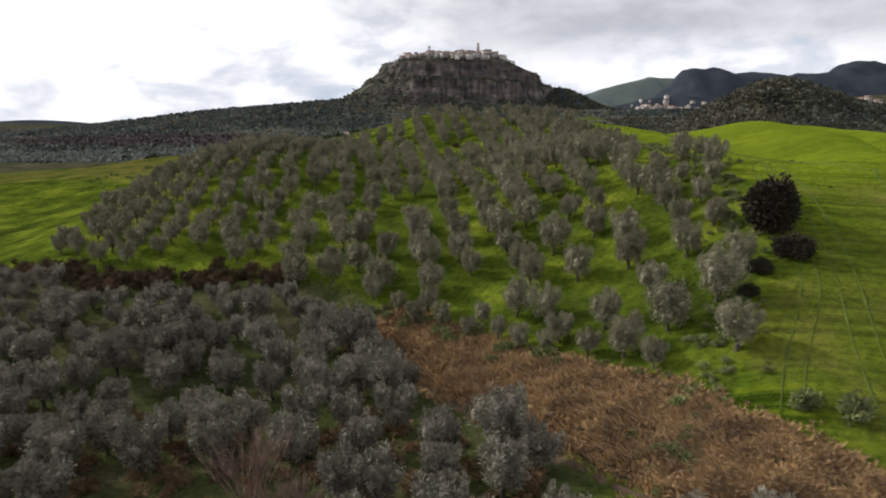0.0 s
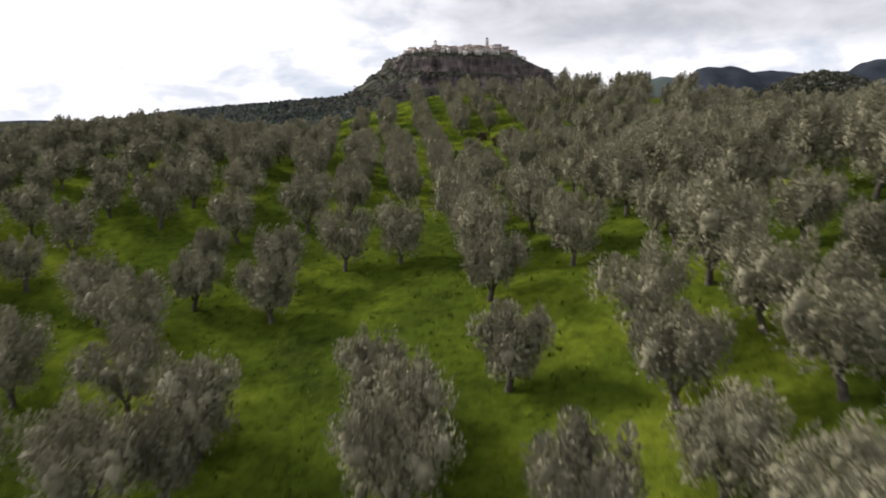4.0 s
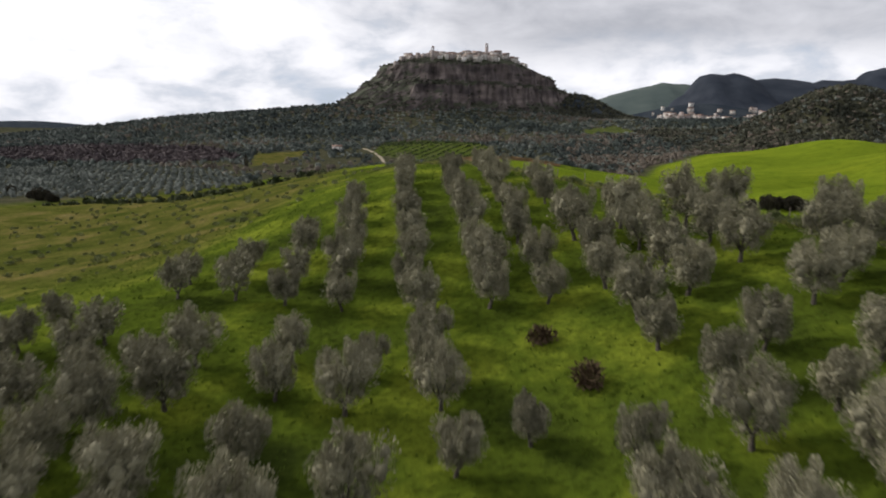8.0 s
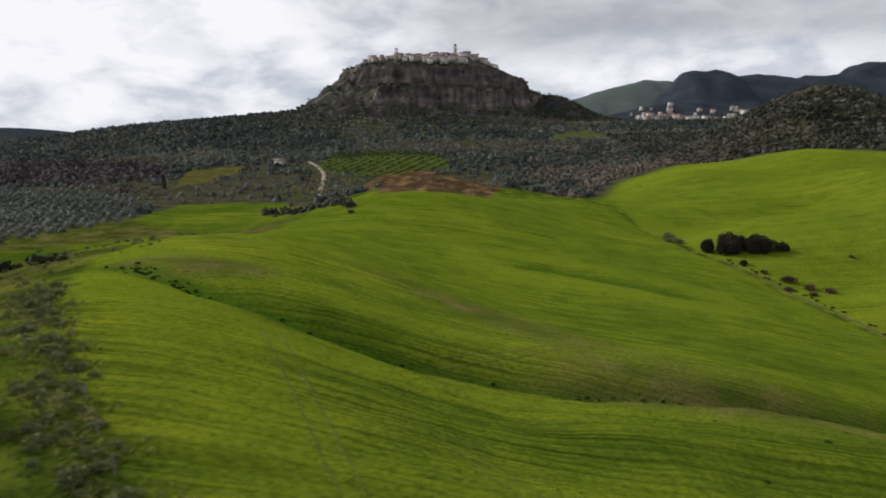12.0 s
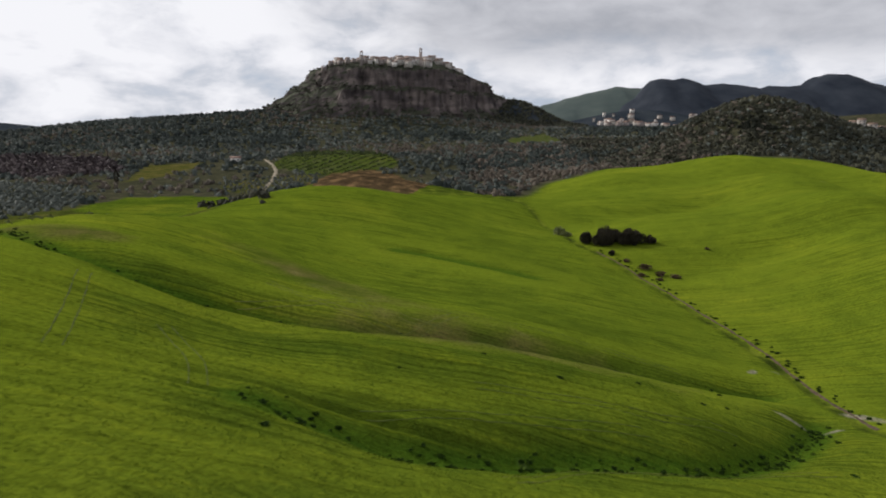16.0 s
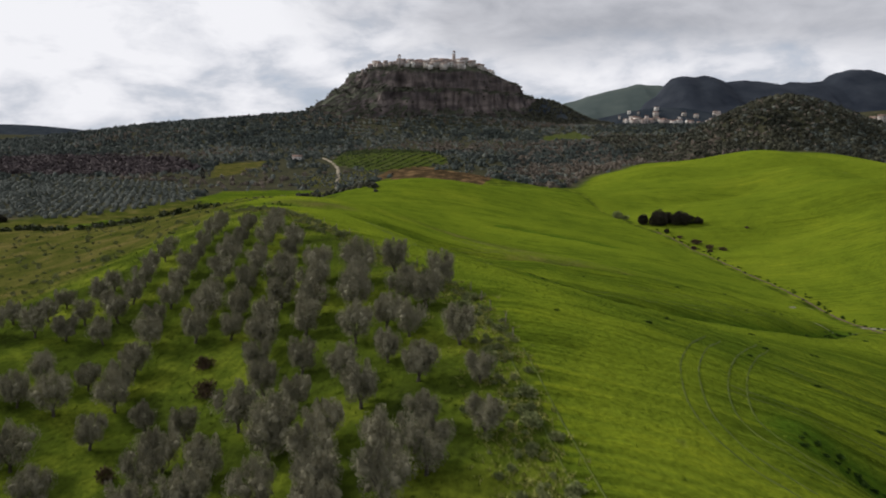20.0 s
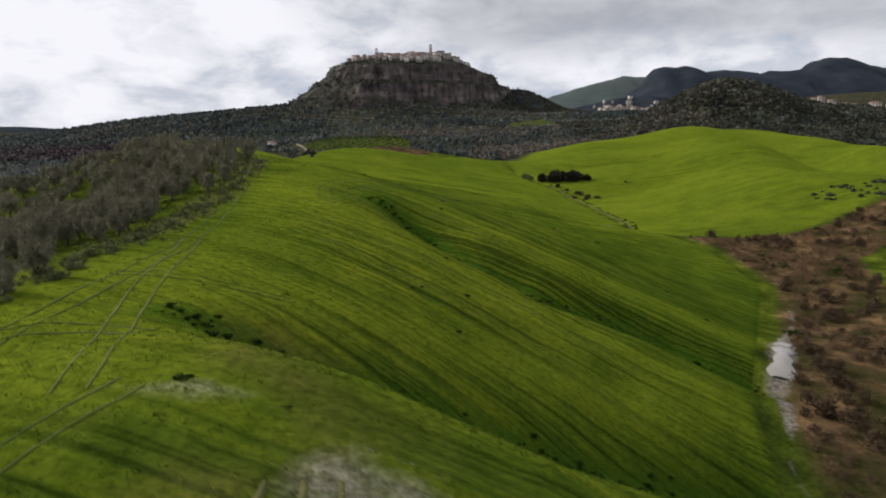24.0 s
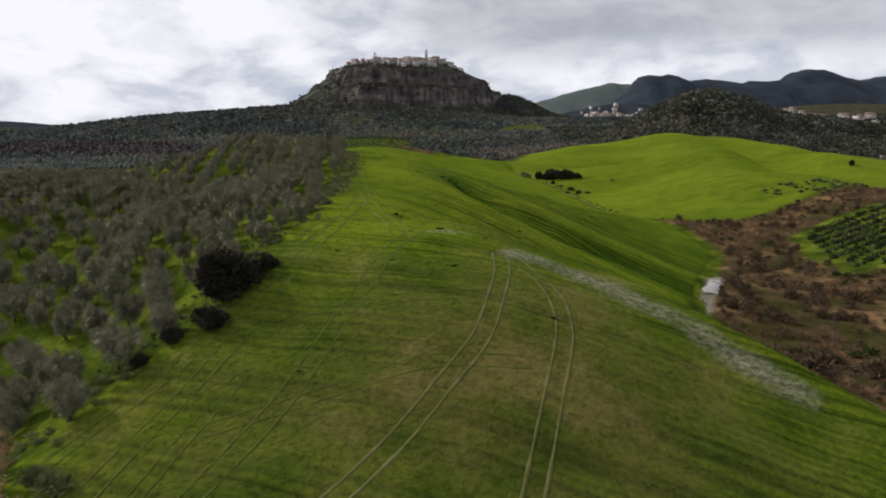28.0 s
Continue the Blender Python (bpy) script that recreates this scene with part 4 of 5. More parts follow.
gen = np.random.default_rng(21)
line = np.array(FIELD_EDGE[1:-1], float)
seg = np.hypot(*np.diff(line, axis=0).T)
run = np.r_[0, np.cumsum(seg)]
spots_ = []
for d in np.arange(4, run[-1], 2.6):
    x, y = np.interp(d, run, line[:, 0]), np.interp(d, run, line[:, 1])
    bush(x - 2.0 + gen.normal(0, 1.2), y + gen.normal(0, 1.0), BUSHES[gen.integers(0, 4)], gen.uniform(0, 360), gen.uniform(0.45, 1.05),
         "low grey-green scrub bush on the field edge", "bush", "scrub along the field edge", tall=gen.uniform(0.6, 1.0))
    spots_ += [(x - 2.6 + gen.normal(0, 1.5), y + gen.normal(0, 1.3)) for _ in range(13)]
EDGE_SCRUB = np.array(spots_)
EDGE_SCRUB = EDGE_SCRUB[::2]
for f in np.linspace(0, 1, 60):
    x, y = np.interp(f * 6, range(7), [p[0] for p in TRACK]), np.interp(f * 6, range(7), [p[1] for p in TRACK])
    bush(x + 1.5 + gen.normal(0, 0.8), y + gen.normal(0, 1), WEEDS[gen.integers(0, 3)], gen.uniform(0, 360), gen.uniform(0.3, 0.75), "dull scrub bush along the stream bed", "bush", "scrub along the stream bed")
bush(4.2, 210.5, PURPLE[0], 20, 1.0, "dull purple-grey leafless bush among olives", "bush")
bush(6.6, 204.5, PURPLE[1], 80, 1.1, "dull purple-grey leafless bush among olives", "bush")
bush(2.8, 191.0, PURPLE[1], 140, 0.8, "dull purple-grey leafless bush among olives", "bush")
bush(4.5, 182.5, BUSHES[0], 60, 1.3, "dark green low bush in grass", "bush")
# the hedge of scrub between the two groves
for _ in range(50):
    f = gen.random()
    x = -60 + 46 * f
    y = np.interp(x, [-60, -40, -25, -12, -4.7, 0, 5], [123, 115, 116, 116, 111, 105, 100]) + gen.normal(0, 1.6)
    bush(x, y, (PURPLE + BROWN[:1])[gen.integers(0, 3)], gen.uniform(0, 360), gen.uniform(0.7, 1.3), "dark brownish scrub bush between the olive groves", "bush", "scrub between the groves")


# scrub on the hollow's floor and along the upper side of the ditch
for _ in range(50):
    x, y = gen.uniform(-30, 24), gen.uniform(52, 78)
    if y < float(np.interp(x, [0, 8, 14, 22, 30], [90, 79, 72, 61, 50])) - 1:
        bush(x, y, (PURPLE + BROWN)[gen.integers(0, 6)], gen.uniform(0, 360), gen.uniform(0.5, 1.15), "dull brown and purple scrub on the hollow's floor", "bush", "scrub in the hollow", tall=gen.uniform(0.5, 0.9))
for _ in range(40):
    f = gen.random() * 5
    x, y = np.interp(f, range(6), [-3, 3, 8, 15, 20, 26]), np.interp(f, range(6), [107.5, 101.5, 97, 90.5, 86, 78])
    big_ = gen.uniform(0.35, 0.75) * (1.2 if f < 3.6 else 0.7)
    bush(x + gen.normal(0, 1.0), y + gen.normal(0, 1.0), BUSHES[gen.integers(0, 4)], gen.uniform(0, 360), big_, "grey-green scrub bush above the reeds", "bush", "scrub above the reeds", tall=1.2)
for x, y in ((1, 104.5), (3.5, 101), (6.5, 99.5), (9.5, 96), (12.5, 94), (14.5, 91.5), (17, 89.8), (4.8, 103), (-2.5, 108), (11, 97.8), (20.5, 86.5), (24.8, 80.8)):
    olive(x, y, OLIVES[gen.integers(0, 6)], gen.uniform(0, 360), gen.uniform(0.45, 0.7), "young olives above the reeds", "young shrubby olive tree above the dry reeds")
YELLOW = bush_mesh(170, 3.4, 1.6, 700, M_YELLOWBUSH, 0.3, 0.3)
bush(-9.5, 66.5, YELLOW, 10, 1.3, "yellowish-green low shrub in the hollow", "bush")
bush(-12.5, 68.5, YELLOW, 90, 0.8, "yellowish-green low shrub in the hollow", "bush")


def twig_shrub(x, y, tall, wide, seed, label):
    """A leafless shrub: a fan of thin forked stems."""
    g_ = np.random.default_rng(seed)
    ob = thing("bare_shrub", pose(x, y, height(x, y)), label, "shrub")
    for _ in range(26):
        a, out = g_.uniform(0, 6.28), wide / 2 * g_.uniform(0.15, 1)
        h = tall * g_.uniform(0.65, 1.0) * (1 - 0.25 * (2 * out / wide) ** 2)
        tip = np.array([out * math.cos(a), out * math.sin(a), h])
        mid_ = tip * (0.45, 0.45, 0.5) + g_.normal(0, 0.15, 3)
        tv, tf = tube([(0.2 * math.cos(a), 0.2 * math.sin(a), -0.2), mid_, tip], [0.06, 0.035, 0.008], 4)
        stem = child("stem", mesh_of("shrub_stem", tv, tf, M_TWIG), ob)
        twigs = []
        for _ in range(34):
            f = g_.uniform(0.3, 1.0)
            base = mid_ + (tip - mid_) * (f - 0.3) / 0.7
            way = tip / np.linalg.norm(tip) + g_.normal(0, 0.4, 3) + (0, 0, 0.3)
            end = base + way * g_.uniform(0.5, 1.4)
            side = np.cross(way, g_.normal(0, 1, 3))
            side = side / np.linalg.norm(side) * 0.018
            twigs.append(np.array([base + side, base - side, end]))
        tv = np.concatenate(twigs)
        child("spray", mesh_of("shrub_spray", tv, np.arange(len(tv)).reshape(-1, 3), M_TWIG), stem, "pinkish-grey bare twigs")


twig_shrub(-4.6, 68.2, 6.2, 7.5, 4, "pale pinkish leafless shrub in the hollow")
twig_shrub(-0.5, 65.5, 3.6, 5.0, 5, "low leafless shrub in the hollow")


def big_dark(x, y, me, size, label, turn=0.0, group=""):
    ob = thing("evergreen_tree", pose(x, y, height(x, y) - 0.2, 0, 0, turn) @ Matrix.Scale(size, 4), label, "tree", group)
    child("crown", me, ob)
    tv, tf = joined([tube([(0, 0, -0.5), (0.2, 0.1, 2.0), (0.1, 0.3, 5.0)], [0.32, 0.22, 0.08], 7), tube([(0.15, 0.1, 1.4), (1.3, 0.5, 3.6)], [0.14, 0.05], 5), tube([(0.1, 0.1, 1.0), (-1.4, -0.4, 3.2)], [0.14, 0.05], 5)])
    child("trunk", mesh_of("dark_trunk", tv, tf, M_BARK, True), ob)
    return ob


big_dark(39.6, 96.2, DARK[0], 1.02, "large dark evergreen tree at the field edge")
for x, y, size in ((39.6, 90.6, 0.5), (42.3, 101.5, 0.45), (36.2, 89.2, 0.3), (34.2, 86.4, 0.25)):
    bush(x, y, DARK[1], 40 * x, size, "dark evergreen bush below the large tree", "bush", "dark bushes at the field edge", tall=0.8)
bush(34.6, 70.2, BUSHES[0], 30, 1.3, "broad green bush by the ditch", "bush", tall=1.3)
bush(32.6, 71.6, BUSHES[1], 80, 1.0, "green bush by the ditch", "bush", tall=1.3)
for k, (x, y, size) in enumerate([(120, 468, 0.95), (126, 464, 1.12), (131, 467, 1.0), (136, 463, 1.12), (141, 466, 0.9), (129, 472, 1.05), (138, 471, 0.9), (145, 463, 0.6)]):
    big_dark(x, y, DARK[k % 2], size, "dark evergreen tree in a clump in the valley", 60 * k, "dark clump in the valley")
bush(127, 452, DARK[0], 15, 0.5, "dark low bush before the clump", "bush", tall=0.7)
bush(112, 492, BUSHES[0], 15, 3.0, "light green shrub beside the dark clump", "bush", tall=1.1)
bush(115, 486, BUSHES[2], 70, 2.2, "light green shrub beside the dark clump", "bush", tall=1.0)
for k, (x, y, size) in enumerate([(136, 438, 2.2), (140, 432, 1.8), (133, 431, 1.5), (144, 428, 1.6), (138, 425, 1.3), (131, 444, 1.4), (165, 455, 1.0)]):
    bush(x, y, PURPLE[k % 2], 50 * k, size, "grey-brown scrub below the dark clump", "bush", "scrub below the clump", tall=0.6)

big_dark(345, 506, DARK[0], 0.75, "small lone tree on the far green field")
for x, y, size in ((-201, 458, 1.0), (-210, 466, 0.8), (-238, 489, 0.7), (-192, 452, 0.7)):
    big_dark(x, y, DARK[1], size, "dark round evergreen beyond the slope", 50 * x, "dark evergreens beyond the slope")


def snag(x, y, tall, seed):
    """A dead standing tree: a trunk with a few bare limbs."""
    g_ = np.random.default_rng(seed)
    ob = thing("dead_tree", pose(x, y, height(x, y)), "thin dead tree standing in the dry reeds", "tree", "dead trees by the stream")
    tv, tf = tube([(0, 0, -0.4), (0.15, 0.1, tall * 0.5), (-0.1, 0.2, tall)], [0.2, 0.13, 0.04], 6)
    child("trunk", mesh_of("snag_trunk", tv, tf, M_BARK, True), ob)
    for k in range(5):
        h, a = tall * g_.uniform(0.45, 0.9), g_.uniform(0, 6.28)
        out = tall * g_.uniform(0.12, 0.25)
        tv, tf = tube([(0.05, 0.1, h), (out * math.cos(a), out * math.sin(a), h + out * 0.8)], [0.06, 0.015], 5)
        child("limb", mesh_of("snag_limb", tv, tf, M_BARK, True), ob)


snag(152.9, 172.5, 5.5, 1)
snag(131.7, 139.8, 6.5, 2)
snag(160, 205, 4.0, 3)
for x, y, size in ((117, 129, 0.55), (122, 127, 0.6), (126, 133, 0.5), (119, 122, 0.55), (130, 124, 0.6), (137, 130, 0.5), (112, 120, 0.4)):
    bush(x, y, PURPLE[int(x) % 2], 30 * x, size * 4, "dark leafless thicket by the stream", "bush", "thickets by the stream", "thicket", 0.8)

# weeds in the crop field
for _ in range(80):
    x, y = gen.uniform(38, 125), gen.uniform(75, 330)
    if x > float(edge_x(y)) + 4 and float(nearest_on(STREAM, np.array([x]), np.array([y]))[0][0]) > 6:
        bush(x, y, WEEDS[gen.integers(0, 3)], gen.uniform(0, 360), gen.uniform(0.2, 0.6), "dark green weed clump in the crop field", "weed", "weeds in the field", "weed_clump", 0.7)

# ---- grass, reeds and stream-side scrub ----
def blades(places, tall, wide, gen, per=5, lean=0.35):
    """Upright tufts: some blades each."""
    n = len(places)
    z = heights(places)
    p = np.repeat(np.c_[places, z], per, 0)
    p[:, :2] += gen.normal(0, 0.12, (n * per, 2))
    h = tall * gen.uniform(0.5, 1.3, (n * per, 1))
    way = np.c_[gen.normal(0, lean, (n * per, 2)), np.ones(n * per)]
    ang = gen.uniform(0, 6.28, n * per)
    side = np.c_[np.cos(ang), np.sin(ang), np.zeros(n * per)] * wide
    tip = p + way * h
    v = np.stack([p - side - (0, 0, 0.1), p + side - (0, 0, 0.1), tip], 1).reshape(-1, 3)
    return v, np.arange(3 * n * per).reshape(-1, 3)


gen = np.random.default_rng(31)
g = np.c_[gen.uniform(-55, 40, 16000), gen.uniform(60, 275, 16000)]
g = g[(g[:, 0] < edge_x(g[:, 1]) - 0.5)]
v, f = blades(g, 0.15, 0.08, gen, 4, 0.6)
tagged(new("grass", mesh_of("grass", v, f, M_TUFT)), "bright green tufts of grass under the olives", "grass", kind="stuff")

g = np.c_[gen.uniform(24, 128, 130000), gen.uniform(48, 300, 130000)]
g = g[(g[:, 0] > edge_x(g[:, 1]) + 1) & (g[:, 0] < np.interp(g[:, 1], [p[1] for p in STREAM], [p[0] for p in STREAM]) - 4)]
clump_ = np.sin(g[:, 0] * 0.5 + 2 * np.sin(g[:, 1] * 0.21)) * np.sin(g[:, 1] * 0.43 + np.sin(g[:, 0] * 0.3))
g = g[gen.random(len(g)) < 0.8 + 0.2 * (clump_ > 0)]
v, f = blades(g, 0.1, 0.05, gen, 3, 0.8)
tagged(new("crop", mesh_of("crop", v, f, M_CROP)), "short bright green young crop", "crop", kind="stuff")

k = gen.integers(0, len(EDGE_SCRUB), 5200)
g = EDGE_SCRUB[k] + gen.normal(0, 1.0, (5200, 2))
g = g[g[:, 1] > 150]
v, f = blades(g, 0.28, 0.09, gen, 5, 0.8)
tagged(new("bank_grass", mesh_of("bank_grass", v, f, M_STRAW)), "tall straw-green grass on the field bank", "grass", kind="stuff")

rl = np.array(REEDS, float)
t = gen.uniform(0, len(rl) - 1.001, 15000)
k = t.astype(int)
mid_line = rl[k] + (rl[k + 1] - rl[k]) * (t - k)[:, None]
g = mid_line + gen.uniform(-4.4, 4.4, (15000, 1)) * np.array([0.72, 0.7]) + gen.normal(0, 0.6, (15000, 2))
g = g[gen.random(15000) < 0.35 + 0.65 * (np.sin(g[:, 0] * 0.9 + 1.3 * np.sin(g[:, 1] * 0.7)) * np.sin(g[:, 1] * 1.1) > -0.35)]
v, f = blades(g, 0.34, 0.12, gen, 8, 0.9)
tagged(new("reeds", mesh_of("reeds", v, f, M_REED)), "dry russet-brown reeds filling the ditch", "reeds", kind="stuff")


def scatter_bush(name, places, kinds, label, category, gen, lo, hi, part_=0.35):
    vs, fs, off = [], [], 0
    zs = heights(places)
    for (x, y), z in zip(places, zs):
        me = kinds[int(gen.integers(0, len(kinds)))]
        v = np.empty(len(me.vertices) * 3, np.float32)
        me.vertices.foreach_get("co", v)
        n = int(len(me.polygons) * part_)
        v = v.reshape(-1, 3)[: 3 * n] * gen.uniform(lo, hi)
        a = gen.uniform(0, 6.28)
        c, s = math.cos(a), math.sin(a)
        vs.append(np.stack([v[:, 0] * c - v[:, 1] * s + x, v[:, 0] * s + v[:, 1] * c + y, v[:, 2] + z], 1))
        fs.append(np.arange(3 * n).reshape(-1, 3) + off)
        off += 3 * n
    return tagged(new(name, mesh_of(name, np.concatenate(vs), np.concatenate(fs), kinds[0].materials[0])), label, category, kind="stuff")


g = np.c_[gen.uniform(104, 310, 15000), gen.uniform(70, 370, 15000)]
sx_ = np.interp(g[:, 1], [p[1] for p in STREAM], [p[0] for p in STREAM])
orch = inside([(168, 196), (172, 228), (182, 260), (206, 281), (236, 297), (300, 310), (300, 196)], g[:, 0], g[:, 1])
g = g[(g[:, 0] > sx_ + 4) & ~orch & (g[:, 1] < np.interp(g[:, 0], [110, 142, 170, 184, 206, 228, 266, 330], [266, 282, 294, 299, 310, 323, 340, 390]))]
patch = np.sin(g[:, 0] * 0.07 + 2 * np.sin(g[:, 1] * 0.045)) + np.sin(g[:, 1] * 0.09 + g[:, 0] * 0.02) + gen.normal(0, 0.5, len(g))
scatter_bush("streamside_scrub", g[patch > -0.55], BROWN, "reddish-brown bare scrub and dry reeds along the stream", "scrub", gen, 0.3, 1.0, 0.4)
scatter_bush("streamside_thicket", g[patch < -0.4][:700], PURPLE, "dark leafless thicket along the stream", "scrub", gen, 0.5, 1.5, 0.5)
scatter_bush("streamside_bushes", g[(patch > 0.9)][:420], WEEDS, "dark green bushes among the dry reeds", "scrub", gen, 0.5, 1.5, 0.6)
scatter_bush("edge_scrub", EDGE_SCRUB, BUSHES, "low grey-green scrub and rough grass on the field edge", "scrub", gen, 0.2, 0.62, 0.45)
g = np.c_[gen.uniform(-64, -13, 150), np.zeros(150)]
g[:, 1] = np.interp(g[:, 0], [-60, -40, -25, -12, -4.7, 0, 5], [123, 115, 116, 116, 111, 105, 100]) + gen.normal(0, 1.9, 150)
scatter_bush("hedge_scrub", g, PURPLE, "dull brown scrub between the olive groves", "scrub", gen, 0.4, 0.9, 0.6)
g = np.c_[gen.uniform(-45, 26, 700), gen.uniform(48, 84, 700)]
g = g[g[:, 1] < np.interp(g[:, 0], [0, 8, 14, 22, 30], [90, 79, 72, 61, 50]) - 1]
scatter_bush("hollow_scrub", g, BROWN, "low russet scrub and dry stalks on the hollow's floor", "scrub", gen, 0.3, 0.8, 0.6)
g = np.c_[gen.uniform(-110, -10, 900), gen.uniform(215, 420, 900)]
g = g[g[:, 0] < np.interp(g[:, 1], [205, 300, 420], [-44, -24, -30])]
scatter_bush("slope_scrub", g, BUSHES, "low olive-green scrub scattered on the rough slope", "scrub", gen, 0.25, 0.8)

# rank growth in the gullies, stones on the bare crest, posts on the bank
spots_ = []
for line_ in (GULLY_A, GULLY_B, GULLY_C, GULLY_D):
    p = np.array(line_, float)
    run = np.r_[0, np.cumsum(np.hypot(*np.diff(p, axis=0).T))]
    for d in gen.uniform(0, run[-1], int(run[-1] * 2.2)):
        spots_.append((np.interp(d, run, p[:, 0]) + gen.normal(0, 0.9), np.interp(d, run, p[:, 1]) + gen.normal(0, 0.9)))
scatter_bush("gully_weeds", np.array(spots_), WEEDS, "rank dark green weeds along the field gullies", "weeds", gen, 0.15, 0.5, 0.7)
p = np.array([(72.5, 106.5), (77, 104.4), (82, 100.6), (88, 94.6), (97, 85.8)])
k = gen.uniform(0, 3.999, 2200)
i = k.astype(int)
g = p[i] + (p[i + 1] - p[i]) * (k - i)[:, None] + gen.normal(0, 1.5, (2200, 2))
v, f = clumps(np.c_[g, sheet(g) - 0.03], 0.02 + 0.06 * gen.uniform(0, 1, 2200) ** 3, gen, 2, 5, 0.6, 0.3)
tagged(new("loose_stones", mesh_of("loose_stones", v, f, M_STONE)), "pale loose stones on the bare crest", "stones", kind="stuff")
for d in np.arange(0, 15):
    y = 262 - 4.1 * d
    x = float(edge_x(y)) - 0.6 + gen.normal(0, 0.2)
    tv, tf = tube([(0, 0, -0.3), (gen.normal(0, 0.04), gen.normal(0, 0.04), 1.3)], [0.06, 0.05], 6)
    ob = new("fence_post", mesh_of("fence_post", tv, tf, M_WOODPOST))
    ob.matrix_basis = pose(x, y, height(x, y))
    tagged(ob, "thin weathered wooden fence post on the bank", "post", "fence posts on the bank")

# ---- distant woods, groves and orchards ----
def puffs(places, sizes, gen, squash=0.85, per=13):
    """Tree crowns far off: a jagged core in a loose coat of leaf clusters, all in one mesh."""
    n = len(places)
    core = clumps(places, sizes * 0.8, gen, 2, 5, squash, 0.22)
    d = gen.normal(0, 1, (n, per, 3))
    d[..., 2] = np.abs(d[..., 2]) - 0.25
    d /= np.linalg.norm(d, axis=2, keepdims=True)
    r = sizes[:, None, None]
    c = np.asarray(places)[:, None, :] + np.array([0, 0, 0.55]) * r * squash + d * r * np.array([1, 1, squash]) * gen.uniform(0.75, 1.1, (n, per, 1))
    t1 = np.cross(d, gen.normal(0, 1, (n, per, 3)))
    t1 /= np.linalg.norm(t1, axis=2, keepdims=True) + 1e-9
    t2 = np.cross(d, t1) + 0.5 * d
    w = r * gen.uniform(0.22, 0.5, (n, per, 1))
    v = np.stack([c + t1 * w, c - 0.6 * t1 * w + t2 * w, c - 0.5 * t1 * w - 0.8 * t2 * w], 2).reshape(-1, 3)
    return joined([(v, np.arange(3 * n * per).reshape(-1, 3)), core])


def far_stuff(name, places, lo, hi, mat, label, category, gen, squash=0.85, per=13):
    z = sheet(places) - 0.2
    v, f = puffs(np.c_[places, z], lo + (hi - lo) * gen.uniform(0, 1, len(places)) ** 1.6, gen, squash, per)
    return tagged(new(name, mesh_of(name, v, f, mat)), label, category, kind="stuff")


def cover(n, box, keep, gen):
    x0, x1, y0, y1 = box
    g_ = np.c_[gen.uniform(x0, x1, n), gen.uniform(y0, y1, n)]
    return g_[keep(g_[:, 0], g_[:, 1])]


def planted(poly, along, across, deg, wob, gen):
    """Places in rows that fill a polygon of the plan."""
    c, s_ = math.cos(radians(deg)), math.sin(radians(deg))
    mx, my = np.mean([p[0] for p in poly]), np.mean([p[1] for p in poly])
    i, j = np.meshgrid(np.arange(-90, 91), np.arange(-90, 91))
    u, v = i.ravel() * along + gen.normal(0, wob, i.size), j.ravel() * across + gen.normal(0, wob * 0.5, i.size)
    g_ = np.c_[mx + u * c - v * s_, my + u * s_ + v * c]
    return g_[inside(poly, g_[:, 0], g_[:, 1])]


def open_land(x, y):
    """Where no field, grove or green hill keeps the woods away."""
    free = np.hypot((x - 300) / 200, (y - 545) / 265) > 1.03
    for poly in (MEADOW, STRIP, TANFIELD, ORCHARD, PLOUGHED, TERRACES, PURPLEWOOD, VALLEYROWS, GREENMID):
        free &= ~inside(poly, x, y)
    return free & ~((x < 150) & (y < 555) & (x > -160)) & ~((x > -70) & (x < 110) & (y < 600)) & (nearest_on(FARM_TRACK, x, y)[0] > 6)


FARM_TRACK = [(-128, 885), (-120, 868), (-107, 839), (-96, 807), (-84, 746), (-72, 677), (-64, 640)]
gen = np.random.default_rng(41)
g = cover(60000, (-1150, 640, 560, 1400), lambda x, y: open_land(x, y) & (x < 420 + 0.2 * y), gen)
kind_ = np.sin(g[:, 0] * 0.017 + 2 * np.sin(g[:, 1] * 0.011)) + np.sin(g[:, 1] * 0.023 - g[:, 0] * 0.007) + gen.normal(0, 0.75, len(g))
steps_ = (np.abs(g[:, 0] + 60) < 420) & (gen.random(len(g)) < 0.8)
g[steps_, 1] = np.round(g[steps_, 1] / 21) * 21 + gen.normal(0, 2.2, steps_.sum()) + 6 * np.sin(g[steps_, 0] * 0.02)
thin = gen.random(len(g)) < np.where(g[:, 1] < 800, 0.36, 0.55)
near_road = (g[:, 0] > -215) & (g[:, 0] < 40) & (g[:, 1] < 880)
thin &= gen.random(len(g)) < np.where(near_road, 0.45, 1.0)
far_stuff("far_woods", g[thin & (kind_ > 0.55)], 1.8, 4.2, M_HAZED_WOODS, "dark green woods and scrub below the rock", "woods", gen)
far_stuff("far_olives", g[thin & (kind_ <= 0.55) & (kind_ > -1.0)], 1.4, 3.1, M_HAZED_OLIVE, "grey-green olives and scrub below the rock", "woods", gen)
far_stuff("far_brush", g[thin & (kind_ <= -1.0)], 1.3, 3.2, M_FARBROWN, "brown leafless trees and brush in the valley", "woods", gen)
g = cover(2600, (-800, -150, 1080, 1420), lambda x, y: y > 1080 + 0.1 * x, gen)
far_stuff("ridge_woods", g, 2.2, 4.8, M_HAZED_WOODS, "dark wooded ridge", "woods", gen)
g = cover(15000, (215, 760, 660, 1150), lambda x, y: (y > 700 - 0.05 * x) & (np.hypot((x - 300) / 200, (y - 545) / 265) > 1.03), gen)
